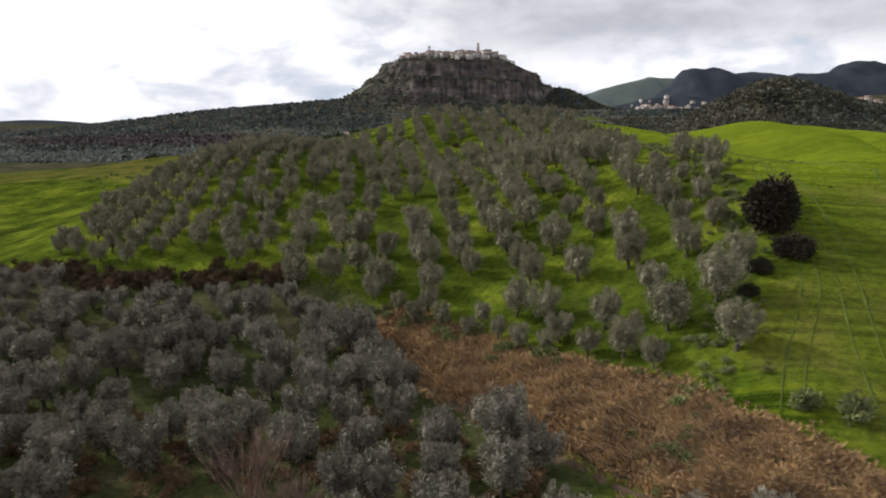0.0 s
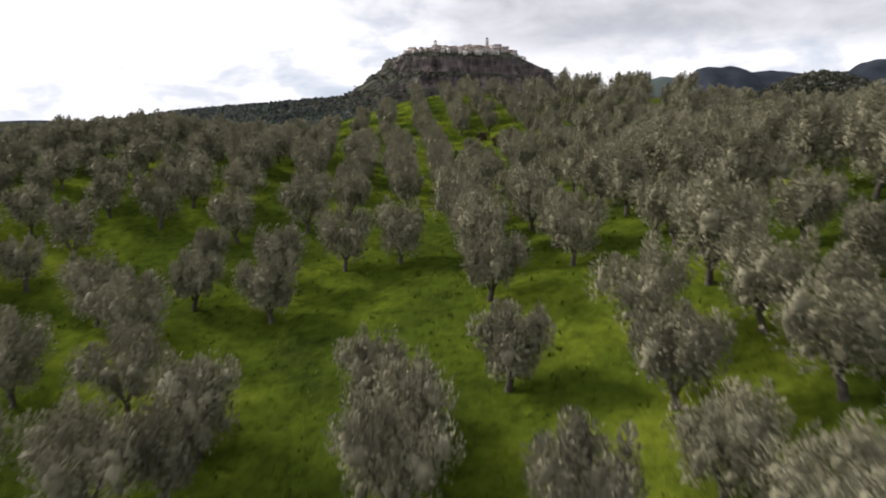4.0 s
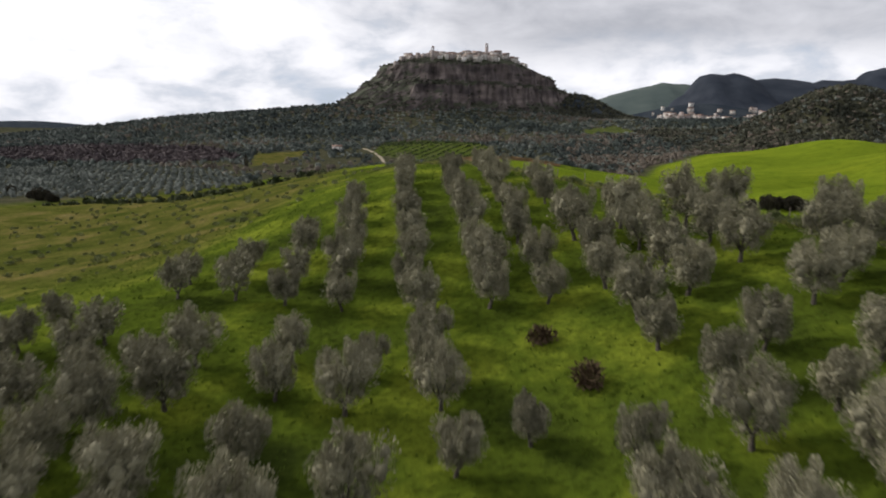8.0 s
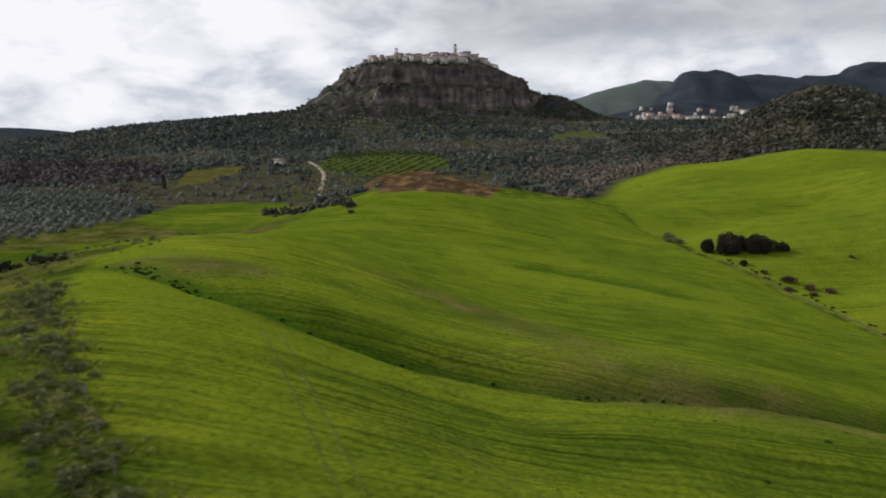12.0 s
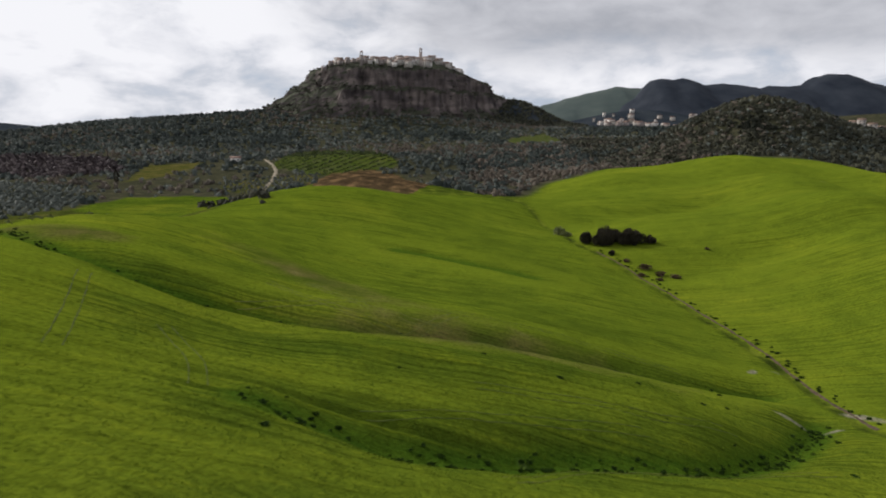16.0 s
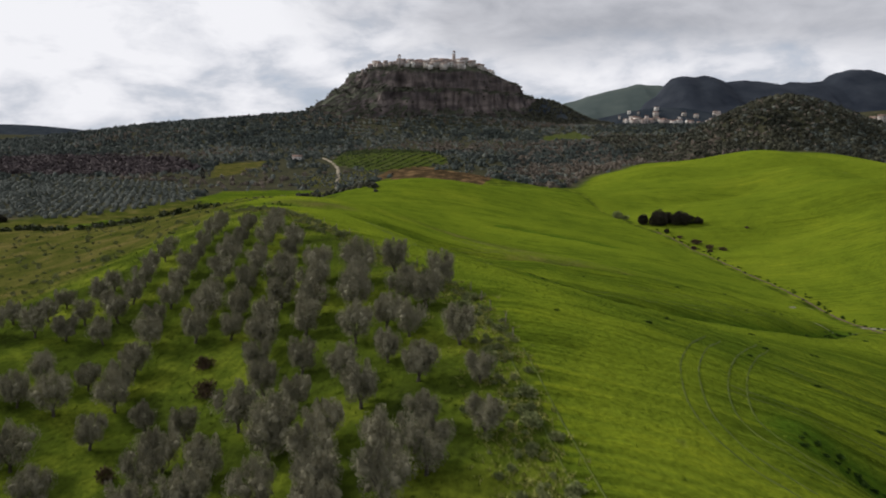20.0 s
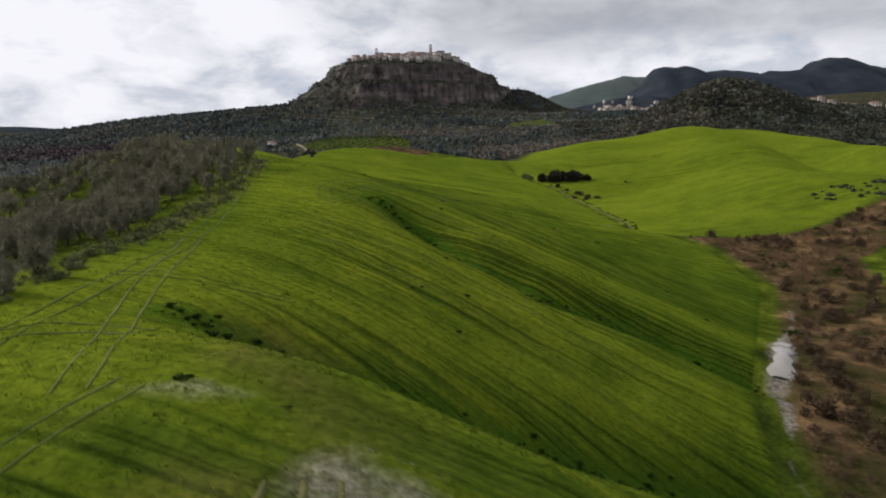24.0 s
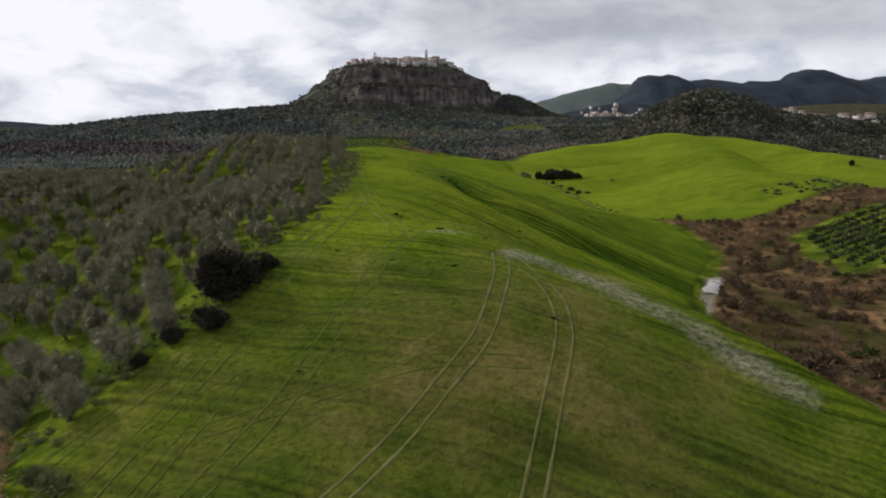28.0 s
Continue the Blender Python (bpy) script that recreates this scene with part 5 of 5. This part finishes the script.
far_stuff("hill_scrub", g, 1.6, 4.0, M_FARDARK, "dark shrubby scrub covering the hill", "scrub", gen)
far_stuff("valley_grove", planted(VALLEYROWS, 5.2, 8.0, 24, 0.7, gen), 1.5, 2.4, M_HAZED_OLIVE, "rows of grey olive trees in the valley", "olive trees", gen)
far_stuff("valley_orchard", planted(ORCHARD, 4.6, 9.5, 68, 0.5, gen), 1.0, 1.9, M_ORCHARD, "orchard rows on a green slope", "orchard", gen)
far_stuff("terrace_shrubs", planted(TERRACES, 3.4, 10.0, 8, 0.8, gen), 0.9, 2.0, M_HAZED_OLIVE, "dark shrubs along the field terraces", "scrub", gen)
far_stuff("brown_woods", planted(PURPLEWOOD, 6.5, 6.5, 10, 2.5, gen), 2.2, 4.4, M_PURPLEWOOD, "purplish-brown leafless woods in the valley", "woods", gen)
g = cover(2600, (80, 330, 575, 1100), lambda x, y: open_land(x, y) & (x < 60 + 0.28 * y), gen)
far_stuff("valley_brush", g, 1.4, 3.4, M_FARBROWN, "russet winter trees and brush in the valley", "scrub", gen)
far_stuff("bank_grove", planted([(172, 200), (176, 226), (186, 258), (209, 277), (236, 293), (262, 302), (262, 200)], 3.3, 5.6, 32.5, 0.35, gen), 1.1, 1.8, M_BANKTREE, "rows of small olive trees on the far bank", "olive trees", gen)
g = np.array([(-150 + 1.6 * k + gen.normal(0, 0.8), 374 - 0.33 * 1.6 * k + gen.normal(0, 1.2)) for k in range(68)])
far_stuff("field_hedge", g, 0.8, 2.0, M_BANKTREE, "dark hedge along the edge of the lower field", "hedge", gen)
g = cover(90, (205, 262, 322, 352), lambda x, y: np.hypot((x - 233) / 26, (y - 337) / 12) < 1, gen)
far_stuff("hollow_thicket", g, 0.8, 1.6, M_FARDARK, "dark thicket in a dip of the green field", "scrub", gen, 0.5)
k = gen.uniform(0, 1, 46)
g = np.c_[-72 + 62 * k + gen.normal(0, 4, 46), 572 - 108 * k + gen.normal(0, 5, 46)]
far_stuff("trackside_trees", g, 1.2, 2.8, M_FARDARK, "dark small trees beside the lower field", "trees", gen)
g = cover(1500, (90, 330, 1400, 1680), lambda x, y: np.hypot((x - 200) / 130, (y - 1550) / 150) < 1, gen)
far_stuff("shoulder_woods", g, 2.2, 4.6, M_FARDARK, "dark pines on the shoulder of the rock", "trees", gen)

# cypress and white farmhouse in the valley
def cypress(x, y, tall):
    ob = thing("cypress", pose(x, y, height(x, y)), "dark slender cypress in the valley", "tree")
    g_ = np.random.default_rng(9)
    n = 700
    h = g_.uniform(0, 1, n)
    a = g_.uniform(0, 6.28, n)
    r = 0.13 * tall * np.sin(np.pi * np.clip(h * 0.92 + 0.08, 0, 1)) ** 0.7
    c = np.c_[r * np.cos(a), r * np.sin(a), h * tall]
    v, f = sprays(c, np.c_[np.cos(a), np.sin(a), np.ones(n)], 0.7, 0.3, 0, 1.0, g_)
    child("crown", mesh_of("cypress_crown", v, f, M_DARKLEAF), ob)
    tv, tf = tube([(0, 0, -0.3), (0, 0, tall * 0.5)], [0.25, 0.1], 6)
    child("trunk", mesh_of("cypress_trunk", tv, tf, M_BARK, True), ob)


cypress(-193, 706, 11)


# ---- houses ----
def box(x0, x1, y0, y1, z0, z1):
    v = np.array([(x, y, z) for z in (z0, z1) for y in (y0, y1) for x in (x0, x1)], float)
    f = np.array([(0, 2, 3, 1), (4, 5, 7, 6), (0, 1, 5, 4), (2, 6, 7, 3), (0, 4, 6, 2), (1, 3, 7, 5)])
    return v, f


def house_parts(w, d, h, rise):
    """Walls, gabled roof with eaves, a window mesh and where the windows sit."""
    wall = joined([box(-w / 2, w / 2, -d / 2, d / 2, -4, h)])
    o = 0.4
    rv = np.array([(-w / 2 - o, -d / 2 - o, h - 0.1), (w / 2 + o, -d / 2 - o, h - 0.1), (w / 2 + o, 0, h + rise), (-w / 2 - o, 0, h + rise), (-w / 2 - o, d / 2 + o, h - 0.1), (w / 2 + o, d / 2 + o, h - 0.1),
                   (-w / 2 - o, -d / 2 - o, h + 0.15), (w / 2 + o, -d / 2 - o, h + 0.15), (w / 2 + o, 0, h + rise + 0.25), (-w / 2 - o, 0, h + rise + 0.25), (-w / 2 - o, d / 2 + o, h + 0.15), (w / 2 + o, d / 2 + o, h + 0.15)])
    rf = np.array([(6, 7, 8, 9), (9, 8, 11, 10), (1, 0, 3, 2), (2, 3, 4, 5), (0, 1, 7, 6), (5, 4, 10, 11), (1, 2, 8, 7), (2, 5, 11, 8), (3, 0, 6, 9), (4, 3, 9, 10)])
    win = box(-0.5, 0.5, -0.06, 0.06, 0, 1.5)
    at = []
    floors = max(1, int(h // 3.1))
    for fl in range(floors):
        for k in range(max(2, int(w // 3.4))):
            x = -w / 2 + w * (k + 0.5) / max(2, int(w // 3.4))
            at.append(pose(x, -d / 2 - 0.02, 1.0 + 3.0 * fl))
    return wall, (rv, rf), win, at


HOUSE_KINDS = []
HOUSE_TOPS = [7.0, 7.3, 10.0, 10.5, 4.1]
CHIMNEY = mesh_of("chimney", *joined([box(-0.35, 0.35, -0.35, 0.35, -0.4, 1.3), box(-0.45, 0.45, -0.45, 0.45, 1.3, 1.45)]), M_STONEWALL)
for k, (w, d, h, rise) in enumerate([(9, 8, 6.2, 1.6), (12, 9, 6.4, 1.8), (8, 8, 9.3, 1.5), (15, 10, 9.4, 2.0), (10, 7, 3.4, 1.5)]):
    wall, roof, win, at = house_parts(w, d, h, rise)
    HOUSE_KINDS.append([(mesh_of("house_wall", *wall, m), mesh_of("house_roof", *roof, M_ROOF), mesh_of("house_window", *win, M_GLASS), at) for m in (M_WALL, M_STONEWALL, M_WHITE)])


def house(x, y, z, turn, kind, stone, label, group, size=1.0):
    wall, roof, win, at = HOUSE_KINDS[kind][stone]
    ob = thing("house", pose(x, y, z, 0, 0, turn) @ Matrix.Scale(size, 4), label, "house", group)
    child("wall", wall, ob)
    top = child("roof", roof, ob, "weathered clay-tile roof")
    child("chimney", CHIMNEY, top, "", pose(1.6 - 0.9 * kind, 1.2, HOUSE_TOPS[kind]))
    for m in at:
        child("window", win, ob, "", m)


house(-152, 866, height(-152, 866) + 2, 15, 4, 2, "white farmhouse among fields", "")
house(535, 985, height(535, 985) + 0.5, -20, 2, 0, "pale villa on the hillside", "")
house(552, 992, height(552, 992) + 0.3, -15, 0, 0, "pale villa on the hillside", "")

# ---- the rock with the old town ----
cx, cy, ma, mb, mdeg = MESA
mc, ms = math.cos(radians(mdeg)), math.sin(radians(mdeg))


def plateau(u, v):
    """Height of the table top at (u, v) along and across the rock."""
    ridge = float(np.interp(u, [-215, -200, -170, -150, -110, 0, 45, 100, 130, 165, 205], [133, 137, 146, 159, 166, 174, 176, 162, 153, 147, 138]))
    return ridge - 0.30 * max(0, -v - 45) - 0.05 * max(0, v)


def rock_mesh():
    around, up = 220, 26
    verts, faces = [], []
    for j in range(up + 1):
        for i in range(around):
            a = 2 * math.pi * i / around
            wob = 1 + 0.07 * noise.noise(Vector((math.cos(a) * 2.3, math.sin(a) * 2.3, 1.7))) + 0.06 * noise.noise(Vector((math.cos(a) * 7, math.sin(a) * 7, 5)))
            f = j / up
            # foot slope, lower cliff, ledge, upper cliff
            ends, west_ = abs(math.cos(a)) ** 3, max(0.0, -math.cos(a)) ** 2
            at = [0, 0.28, 0.33, 0.55, 0.61, 0.66, 0.95, 1.0]
            prof = np.interp(f, at, [1.42 - 0.12 * ends, 1.17, 1.1, 1.075, 1.03, 0.985, 0.955, 0.88])
            scree = np.interp(f, at, [1.52, 1.3, 1.26, 1.1, 1.06, 1.03, 0.955, 0.88])
            prof = prof + (scree - prof) * west_ - 0.17 * west_
            z = np.interp(f, at, [48, 80 + 8 * ends, 88 + 16 * ends * (1 - west_), 116 - 2 * ends, 120, 124, 1, 1])
            ru, rv_ = 212 * wob * prof, 99 * wob * prof
            u, v = ru * math.cos(a), rv_ * math.sin(a)
            top = plateau(u, v) - 6
            if f > 0.66:
                z = 124 + (top - 124) * min(1, (f - 0.66) / 0.29)
            n = noise.fractal(Vector((u * 0.03, v * 0.03, z * 0.008)), 1.0, 2.0, 5) * 13 + 4.0 * noise.noise(Vector((u * 0.16, v * 0.16, z * 0.03)))
            n *= min(1, 0.35 + f * 1.4)
            u += n * math.cos(a)
            v += n * math.sin(a)
            verts.append((cx + u * mc - v * ms, cy + u * ms + v * mc, z + 1.5 * noise.noise(Vector((u * 0.1, v * 0.1, z * 0.1)))))
    for j in range(up):
        for i in range(around):
            i2 = (i + 1) % around
            faces.append((j * around + i, j * around + i2, (j + 1) * around + i2, (j + 1) * around + i))
    # the table top closes in rings
    last = up * around
    for r, s in enumerate((0.7, 0.45, 0.2)):
        for i in range(around):
            x, y, _ = verts[last + i]
            x, y = cx + (x - cx) * s, cy + (y - cy) * s
            u, v = (x - cx) * mc + (y - cy) * ms, -(x - cx) * ms + (y - cy) * mc
            verts.append((x, y, plateau(u, v) - 1))
        a0 = last if r == 0 else last + r * around
        for i in range(around):
            i2 = (i + 1) % around
            faces.append((a0 + i, a0 + i2, last + (r + 1) * around + i2, last + (r + 1) * around + i))
    verts.append((cx, cy, plateau(0, 0)))
    c0 = last + 3 * around
    me = bpy.data.meshes.new("rock")
    me.from_pydata([tuple(v) for v in verts], [], faces + [(c0 + i, c0 + (i + 1) % around, len(verts) - 1) for i in range(around)])
    me.materials.append(M_ROCK)
    me.update()
    return me


rock_me = rock_mesh()
tagged(new("rock_mesa", rock_me), "steep brown-grey rock table with bare cliffs and ledges", "rock", kind="structure")
gen = np.random.default_rng(77)
# scrub on the scree and the ledges
low_rows = np.concatenate([gen.integers(0, 9 * 220, 2600), gen.integers(9 * 220, 24 * 220, 420), gen.integers(14 * 220, 17 * 220, 420), gen.integers(25 * 220, 27 * 220, 260)])
at_ = np.array([rock_me.vertices[int(k)].co for k in low_rows]) + gen.normal(0, 2.0, (len(low_rows), 3)) * (1, 1, 0.3)
v, f = puffs(at_, gen.uniform(1.0, 2.8, len(at_)), gen, 0.8, 9)
tagged(new("rock_scrub", mesh_of("rock_scrub", v, f, M_FARDARK)), "dark scrub clinging to the ledges of the rock", "scrub", kind="stuff")


def on_rock(u, v):
    return cx + u * mc - v * ms, cy + u * ms + v * mc, plateau(u, v) - 1.5


town = 0
while town < 210:
    u, v = gen.uniform(-125, 135), gen.uniform(-88, 40)
    if ((u - 5) / 132) ** 2 + (v / 88) ** 2 > 1:
        continue
    x, y, z = on_rock(u, v)
    house(x, y, z - gen.uniform(0, 1.5), gen.uniform(-30, 30), int(gen.integers(0, 4)), int(gen.choice([0, 1, 2, 0])), "old pale house of the hilltop town", "houses of the hilltop town", gen.uniform(0.6, 0.92))
    town += 1


def bell_tower(u, v, tall, label):
    x, y, z = on_rock(u, v)
    ob = thing("bell_tower", pose(x, y, z, 0, 0, 12), label, "tower")
    child("shaft", mesh_of("tower_shaft", *box(-2.6, 2.6, -2.6, 2.6, -3, tall), M_STONEWALL), ob)
    child("belfry", mesh_of("tower_belfry", *joined([box(-2.2, -1.2, -2.2, 2.2, tall, tall + 4), box(1.2, 2.2, -2.2, 2.2, tall, tall + 4), box(-2.5, 2.5, -2.5, 2.5, tall + 4, tall + 4.6)]), M_STONEWALL), ob)
    child("cap", mesh_of("tower_cap", np.array([(-2.6, -2.6, tall + 4.6), (2.6, -2.6, tall + 4.6), (2.6, 2.6, tall + 4.6), (-2.6, 2.6, tall + 4.6), (0, 0, tall + 7)]), [(0, 1, 4), (1, 2, 4), (2, 3, 4), (3, 0, 4)], M_ROOF), ob)


bell_tower(32, -25, 17, "tall stone bell tower of the hilltop town")
bell_tower(-113, -68, 14, "stone tower of the old castle")
# the castle wall at the west end
for k in range(5):
    u, v = -165 + 14 * k, -38 + 3 * math.sin(k * 2.0)
    x, y, z = on_rock(u, v)
    house(x, y, z - 1.5, 37 + 6 * k, 3, 1, "long stone wall of the old castle", "castle buildings", 0.5)

# the lower town behind the rock
for k in range(84):
    x, y = gen.uniform(362, 620), gen.uniform(1550, 1690)
    if k % 3 == 0:
        x, y = gen.uniform(372, 520), gen.uniform(1540, 1575)
    house(x, y, height(x, y) + gen.uniform(0, 2.5), gen.uniform(-35, 35), int(gen.integers(0, 4)), (2, 0, 2, 1, 2, 0)[k % 6], "pale block of the lower town", "houses of the lower town", gen.uniform(0.5, 0.9))
for _ in range(12):
    x, y = gen.normal(640, 50), gen.normal(1090, 40)
    house(x, y, height(x, y) + 0.5, gen.uniform(-40, 40), int(gen.integers(0, 4)), 0, "pale house on the wooded hillside", "houses on the hillside")

# ---- far mountains ----
def mountains(name, crest, y0, deep, mat, label, seed, rugged):
    """A wooded range: its crest line follows (x, z) points at y0, and it falls off to both sides in spurs."""
    g_ = np.random.default_rng(seed)
    xs = np.arange(crest[0][0], crest[-1][0], 9.0)
    vs = np.linspace(-1.0, 0.6, 46)
    top = np.interp(xs, [p[0] for p in crest], [p[1] for p in crest])
    low = 0.0
    rows = []
    for v in vs:
        fall = np.exp(-(abs(v) * 1.9) ** 1.5)
        for x, t in zip(xs, top):
            n = noise.fractal(Vector((x * 0.006, v * 2.2, seed)), 1.0, 2.0, 5)
            fine_ = noise.noise(Vector((x * 0.05, v * 30, seed))) * 0.6 + noise.noise(Vector((x * 0.021, v * 12, seed + 3)))
            rows.append((x + 20 * n, y0 + v * deep, low + (t - low) * fall + rugged * (n * 5 * min(1, abs(v) * 3) + fine_)))
    m, k = len(xs), len(vs)
    at = np.arange(m * k).reshape(k, m)
    f_ = np.stack([at[:-1, :-1], at[:-1, 1:], at[1:, 1:], at[1:, :-1]], -1).reshape(-1, 4)
    tagged(new(name, mesh_of(name, rows, f_, mat)), label, "mountains", kind="structure")


mountains("mountain_near", [(520, 0), (600, 80), (631, 142), (677, 176), (703, 213), (720, 232), (744, 238), (786, 232), (827, 240), (874, 232), (913, 217), (968, 223), (1025, 218), (1069, 208), (1115, 217), (1190, 216), (1236, 222), (1262, 243), (1317, 258), (1372, 258), (1431, 235), (1503, 221), (1634, 245), (1862, 210)], 2500, 620, M_HAZED_MOUNT, "dark wooded mountain range behind the lower town", 4, 3.2)
mountains("mountain_far", [(120, 0), (310, 130), (457, 172), (555, 205), (677, 235), (786, 258), (872, 252), (996, 234), (1196, 188)], 3200, 700, M_HAZED_HILL, "green hill far behind the rock, blue haze in its colour", 9, 2.5)


# ---- wheel tracks, dirt track and pond ----
def ribbon(name, line, wide, mat, label, category, lift=0.05, step=1.5):
    pts = np.array(line, float)
    run_ = np.r_[0, np.cumsum(np.hypot(*np.diff(pts, axis=0).T))]
    s = np.arange(0, run_[-1], step)
    x, y = np.interp(s, run_, pts[:, 0]), np.interp(s, run_, pts[:, 1])
    for _ in range(6):
        x[1:-1], y[1:-1] = (x[:-2] + 2 * x[1:-1] + x[2:]) / 4, (y[:-2] + 2 * y[1:-1] + y[2:]) / 4
    dx, dy = np.gradient(x), np.gradient(y)
    n = np.hypot(dx, dy)
    nx_, ny_ = -dy / n, dx / n
    wv = wide * (0.75 + 0.35 * np.sin(s * 0.9) * np.sin(s * 0.37 + 1))
    vs = []
    for k in (-1, -0.4, 0.4, 1):
        px_, py_ = x + nx_ * wv * k / 2, y + ny_ * wv * k / 2
        vs.append(np.c_[px_, py_, sheet(np.c_[px_, py_]) + (lift + 0.02 if abs(k) < 1 else -0.12)])
    v = np.concatenate(vs)
    m = len(x)
    f = np.concatenate([np.stack([np.arange(m - 1) + c * m, np.arange(1, m) + c * m, np.arange(1, m) + (c + 1) * m, np.arange(m - 1) + (c + 1) * m], 1) for c in range(3)])
    return tagged(new(name, mesh_of(name, v, f, mat, True)), label, category, kind="structure")


def wheel_pair(line, mat, gap_=1.7, wide=0.48, label="worn yellowish wheel track in the green crop"):
    p = np.array(line, float)
    d = np.gradient(p, axis=0)
    n = np.c_[-d[:, 1], d[:, 0]] / (np.hypot(d[:, 0], d[:, 1])[:, None] + 1e-9)
    for s in (-0.5, 0.5):
        ribbon("wheel_track", (p + n * gap_ * s).tolist(), wide, mat, label, "wheel track", 0.03)


RUT = "dark rutted wheel track in the green crop"
wheel_pair([(70, 106), (70.2, 99), (67.6, 86.1), (60, 74.1), (53.2, 65.6), (48, 58)], M_TRACK, 1.7, 0.62)
wheel_pair([(71.5, 106.5), (72.5, 100.7), (74.8, 97), (75.8, 92), (75.4, 87), (72, 75.5), (69.8, 67.9), (68, 58)], M_TRACK, 1.6, 0.62)
wheel_pair([(58, 182), (54.5, 186), (53.6, 190), (54.1, 195.5), (56, 202.7), (60, 211.6), (66, 223)], M_RUT, 1.7, 0.3, RUT)
wheel_pair([(62, 185), (59.5, 188), (57.4, 191), (58.4, 196.4), (61.7, 204.6), (69, 218.8), (76, 231)], M_RUT, 1.7, 0.3, RUT)
for line_ in ([(58.9, 161.8), (69.1, 158.3), (79.8, 155.5), (88.6, 152.7), (96.6, 146.2)], [(58.8, 199), (75, 193.4), (84, 189.5), (93.4, 186.5)], [(70, 214.6), (85.4, 208), (101.8, 206), (116.3, 201.2)], [(58, 170), (68, 167), (78, 164.5), (88, 162), (98, 157)],
              [(67.7, 274), (76.5, 275.5), (84, 277), (92.8, 277.5), (104, 282)], [(62, 322), (74, 325), (87.8, 325.3), (102.7, 324.7), (112, 324.5)], [(55.6, 259), (64.8, 264), (77.8, 269), (90, 273)], [(12, 287.8), (20.8, 268.6), (27, 254.3)], [(29.8, 272.4), (38, 261.5), (41.5, 252.3)]):
    wheel_pair(line_, M_RUT, 1.7, 0.26, RUT)
wheel_pair([(60, 113), (57.2, 107.5), (54.7, 94.5), (50, 79), (44.8, 67.8), (42, 58)], M_RUT, 1.9, 0.4, RUT)
wheel_pair([(38.8, 201.7), (44, 170), (47.5, 151.5), (48.7, 130), (48.5, 117.1), (43.2, 88.4), (38.2, 73.2), (36, 62)], M_RUT, 1.7, 0.35, RUT)
wheel_pair([(47.5, 151.5), (51.8, 130.7), (56.1, 117.3), (57, 112)], M_WORN, 1.8, 0.4)
wheel_pair([(45.5, 112), (42.9, 102.3), (39.6, 86), (34, 76.8), (31, 70)], M_RUT, 1.4, 0.3, RUT)
wheel_pair([(57, 121), (50.3, 122), (46.5, 117.5), (44, 108)], M_RUT, 1.6, 0.3, RUT)
wheel_pair([(47, 135.4), (50.4, 135.8), (56.5, 136.7), (62, 138)], M_RUT, 1.2, 0.25, RUT)
wheel_pair([(49, 92), (58, 92.5), (66, 93), (74, 91)], M_RUT, 1.5, 0.22, RUT)
wheel_pair([(44, 76), (54, 80), (64, 83), (72, 83)], M_RUT, 1.5, 0.22, RUT)
wheel_pair([(40.7, 65.7), (41.5, 72), (44, 78), (45.5, 84)], M_RUT, 1.3, 0.25, RUT)
for line_ in ([(30, 318), (44, 312), (60, 306), (76, 298)], [(36, 326), (48, 316), (62, 312), (80, 308)], [(28, 304), (40, 312), (52, 324)], [(46, 300), (58, 308), (66, 322)], [(60, 300), (72, 304), (90, 306), (104, 308)], [(70, 250), (82, 262), (98, 268), (112, 272)]):
    wheel_pair(line_, M_WORN, 1.7, 0.3)
# dark soil strip that stands in for the shadow line of the cut bank
ribbon("ditch_bed", WASH[2:9], 1.1, M_SOIL, "strip of earth along the ditch, dark for the cut bank's shadow", "ditch", 0.12)
ribbon("dirt_track", TRACK, 1.6, M_SOIL, "pale eroded dirt track beside the stream bed", "track")
ribbon("farm_track", FARM_TRACK, 5.0, M_DIRT, "pale dirt road through the valley", "road", 0.3, 4.0)
ribbon("pond", [(122.5, 173), (125, 178), (128, 184.5), (131, 190), (133, 194)], 4.4, M_WATER, "shallow muddy pond reflecting the sky", "water", 0.35)
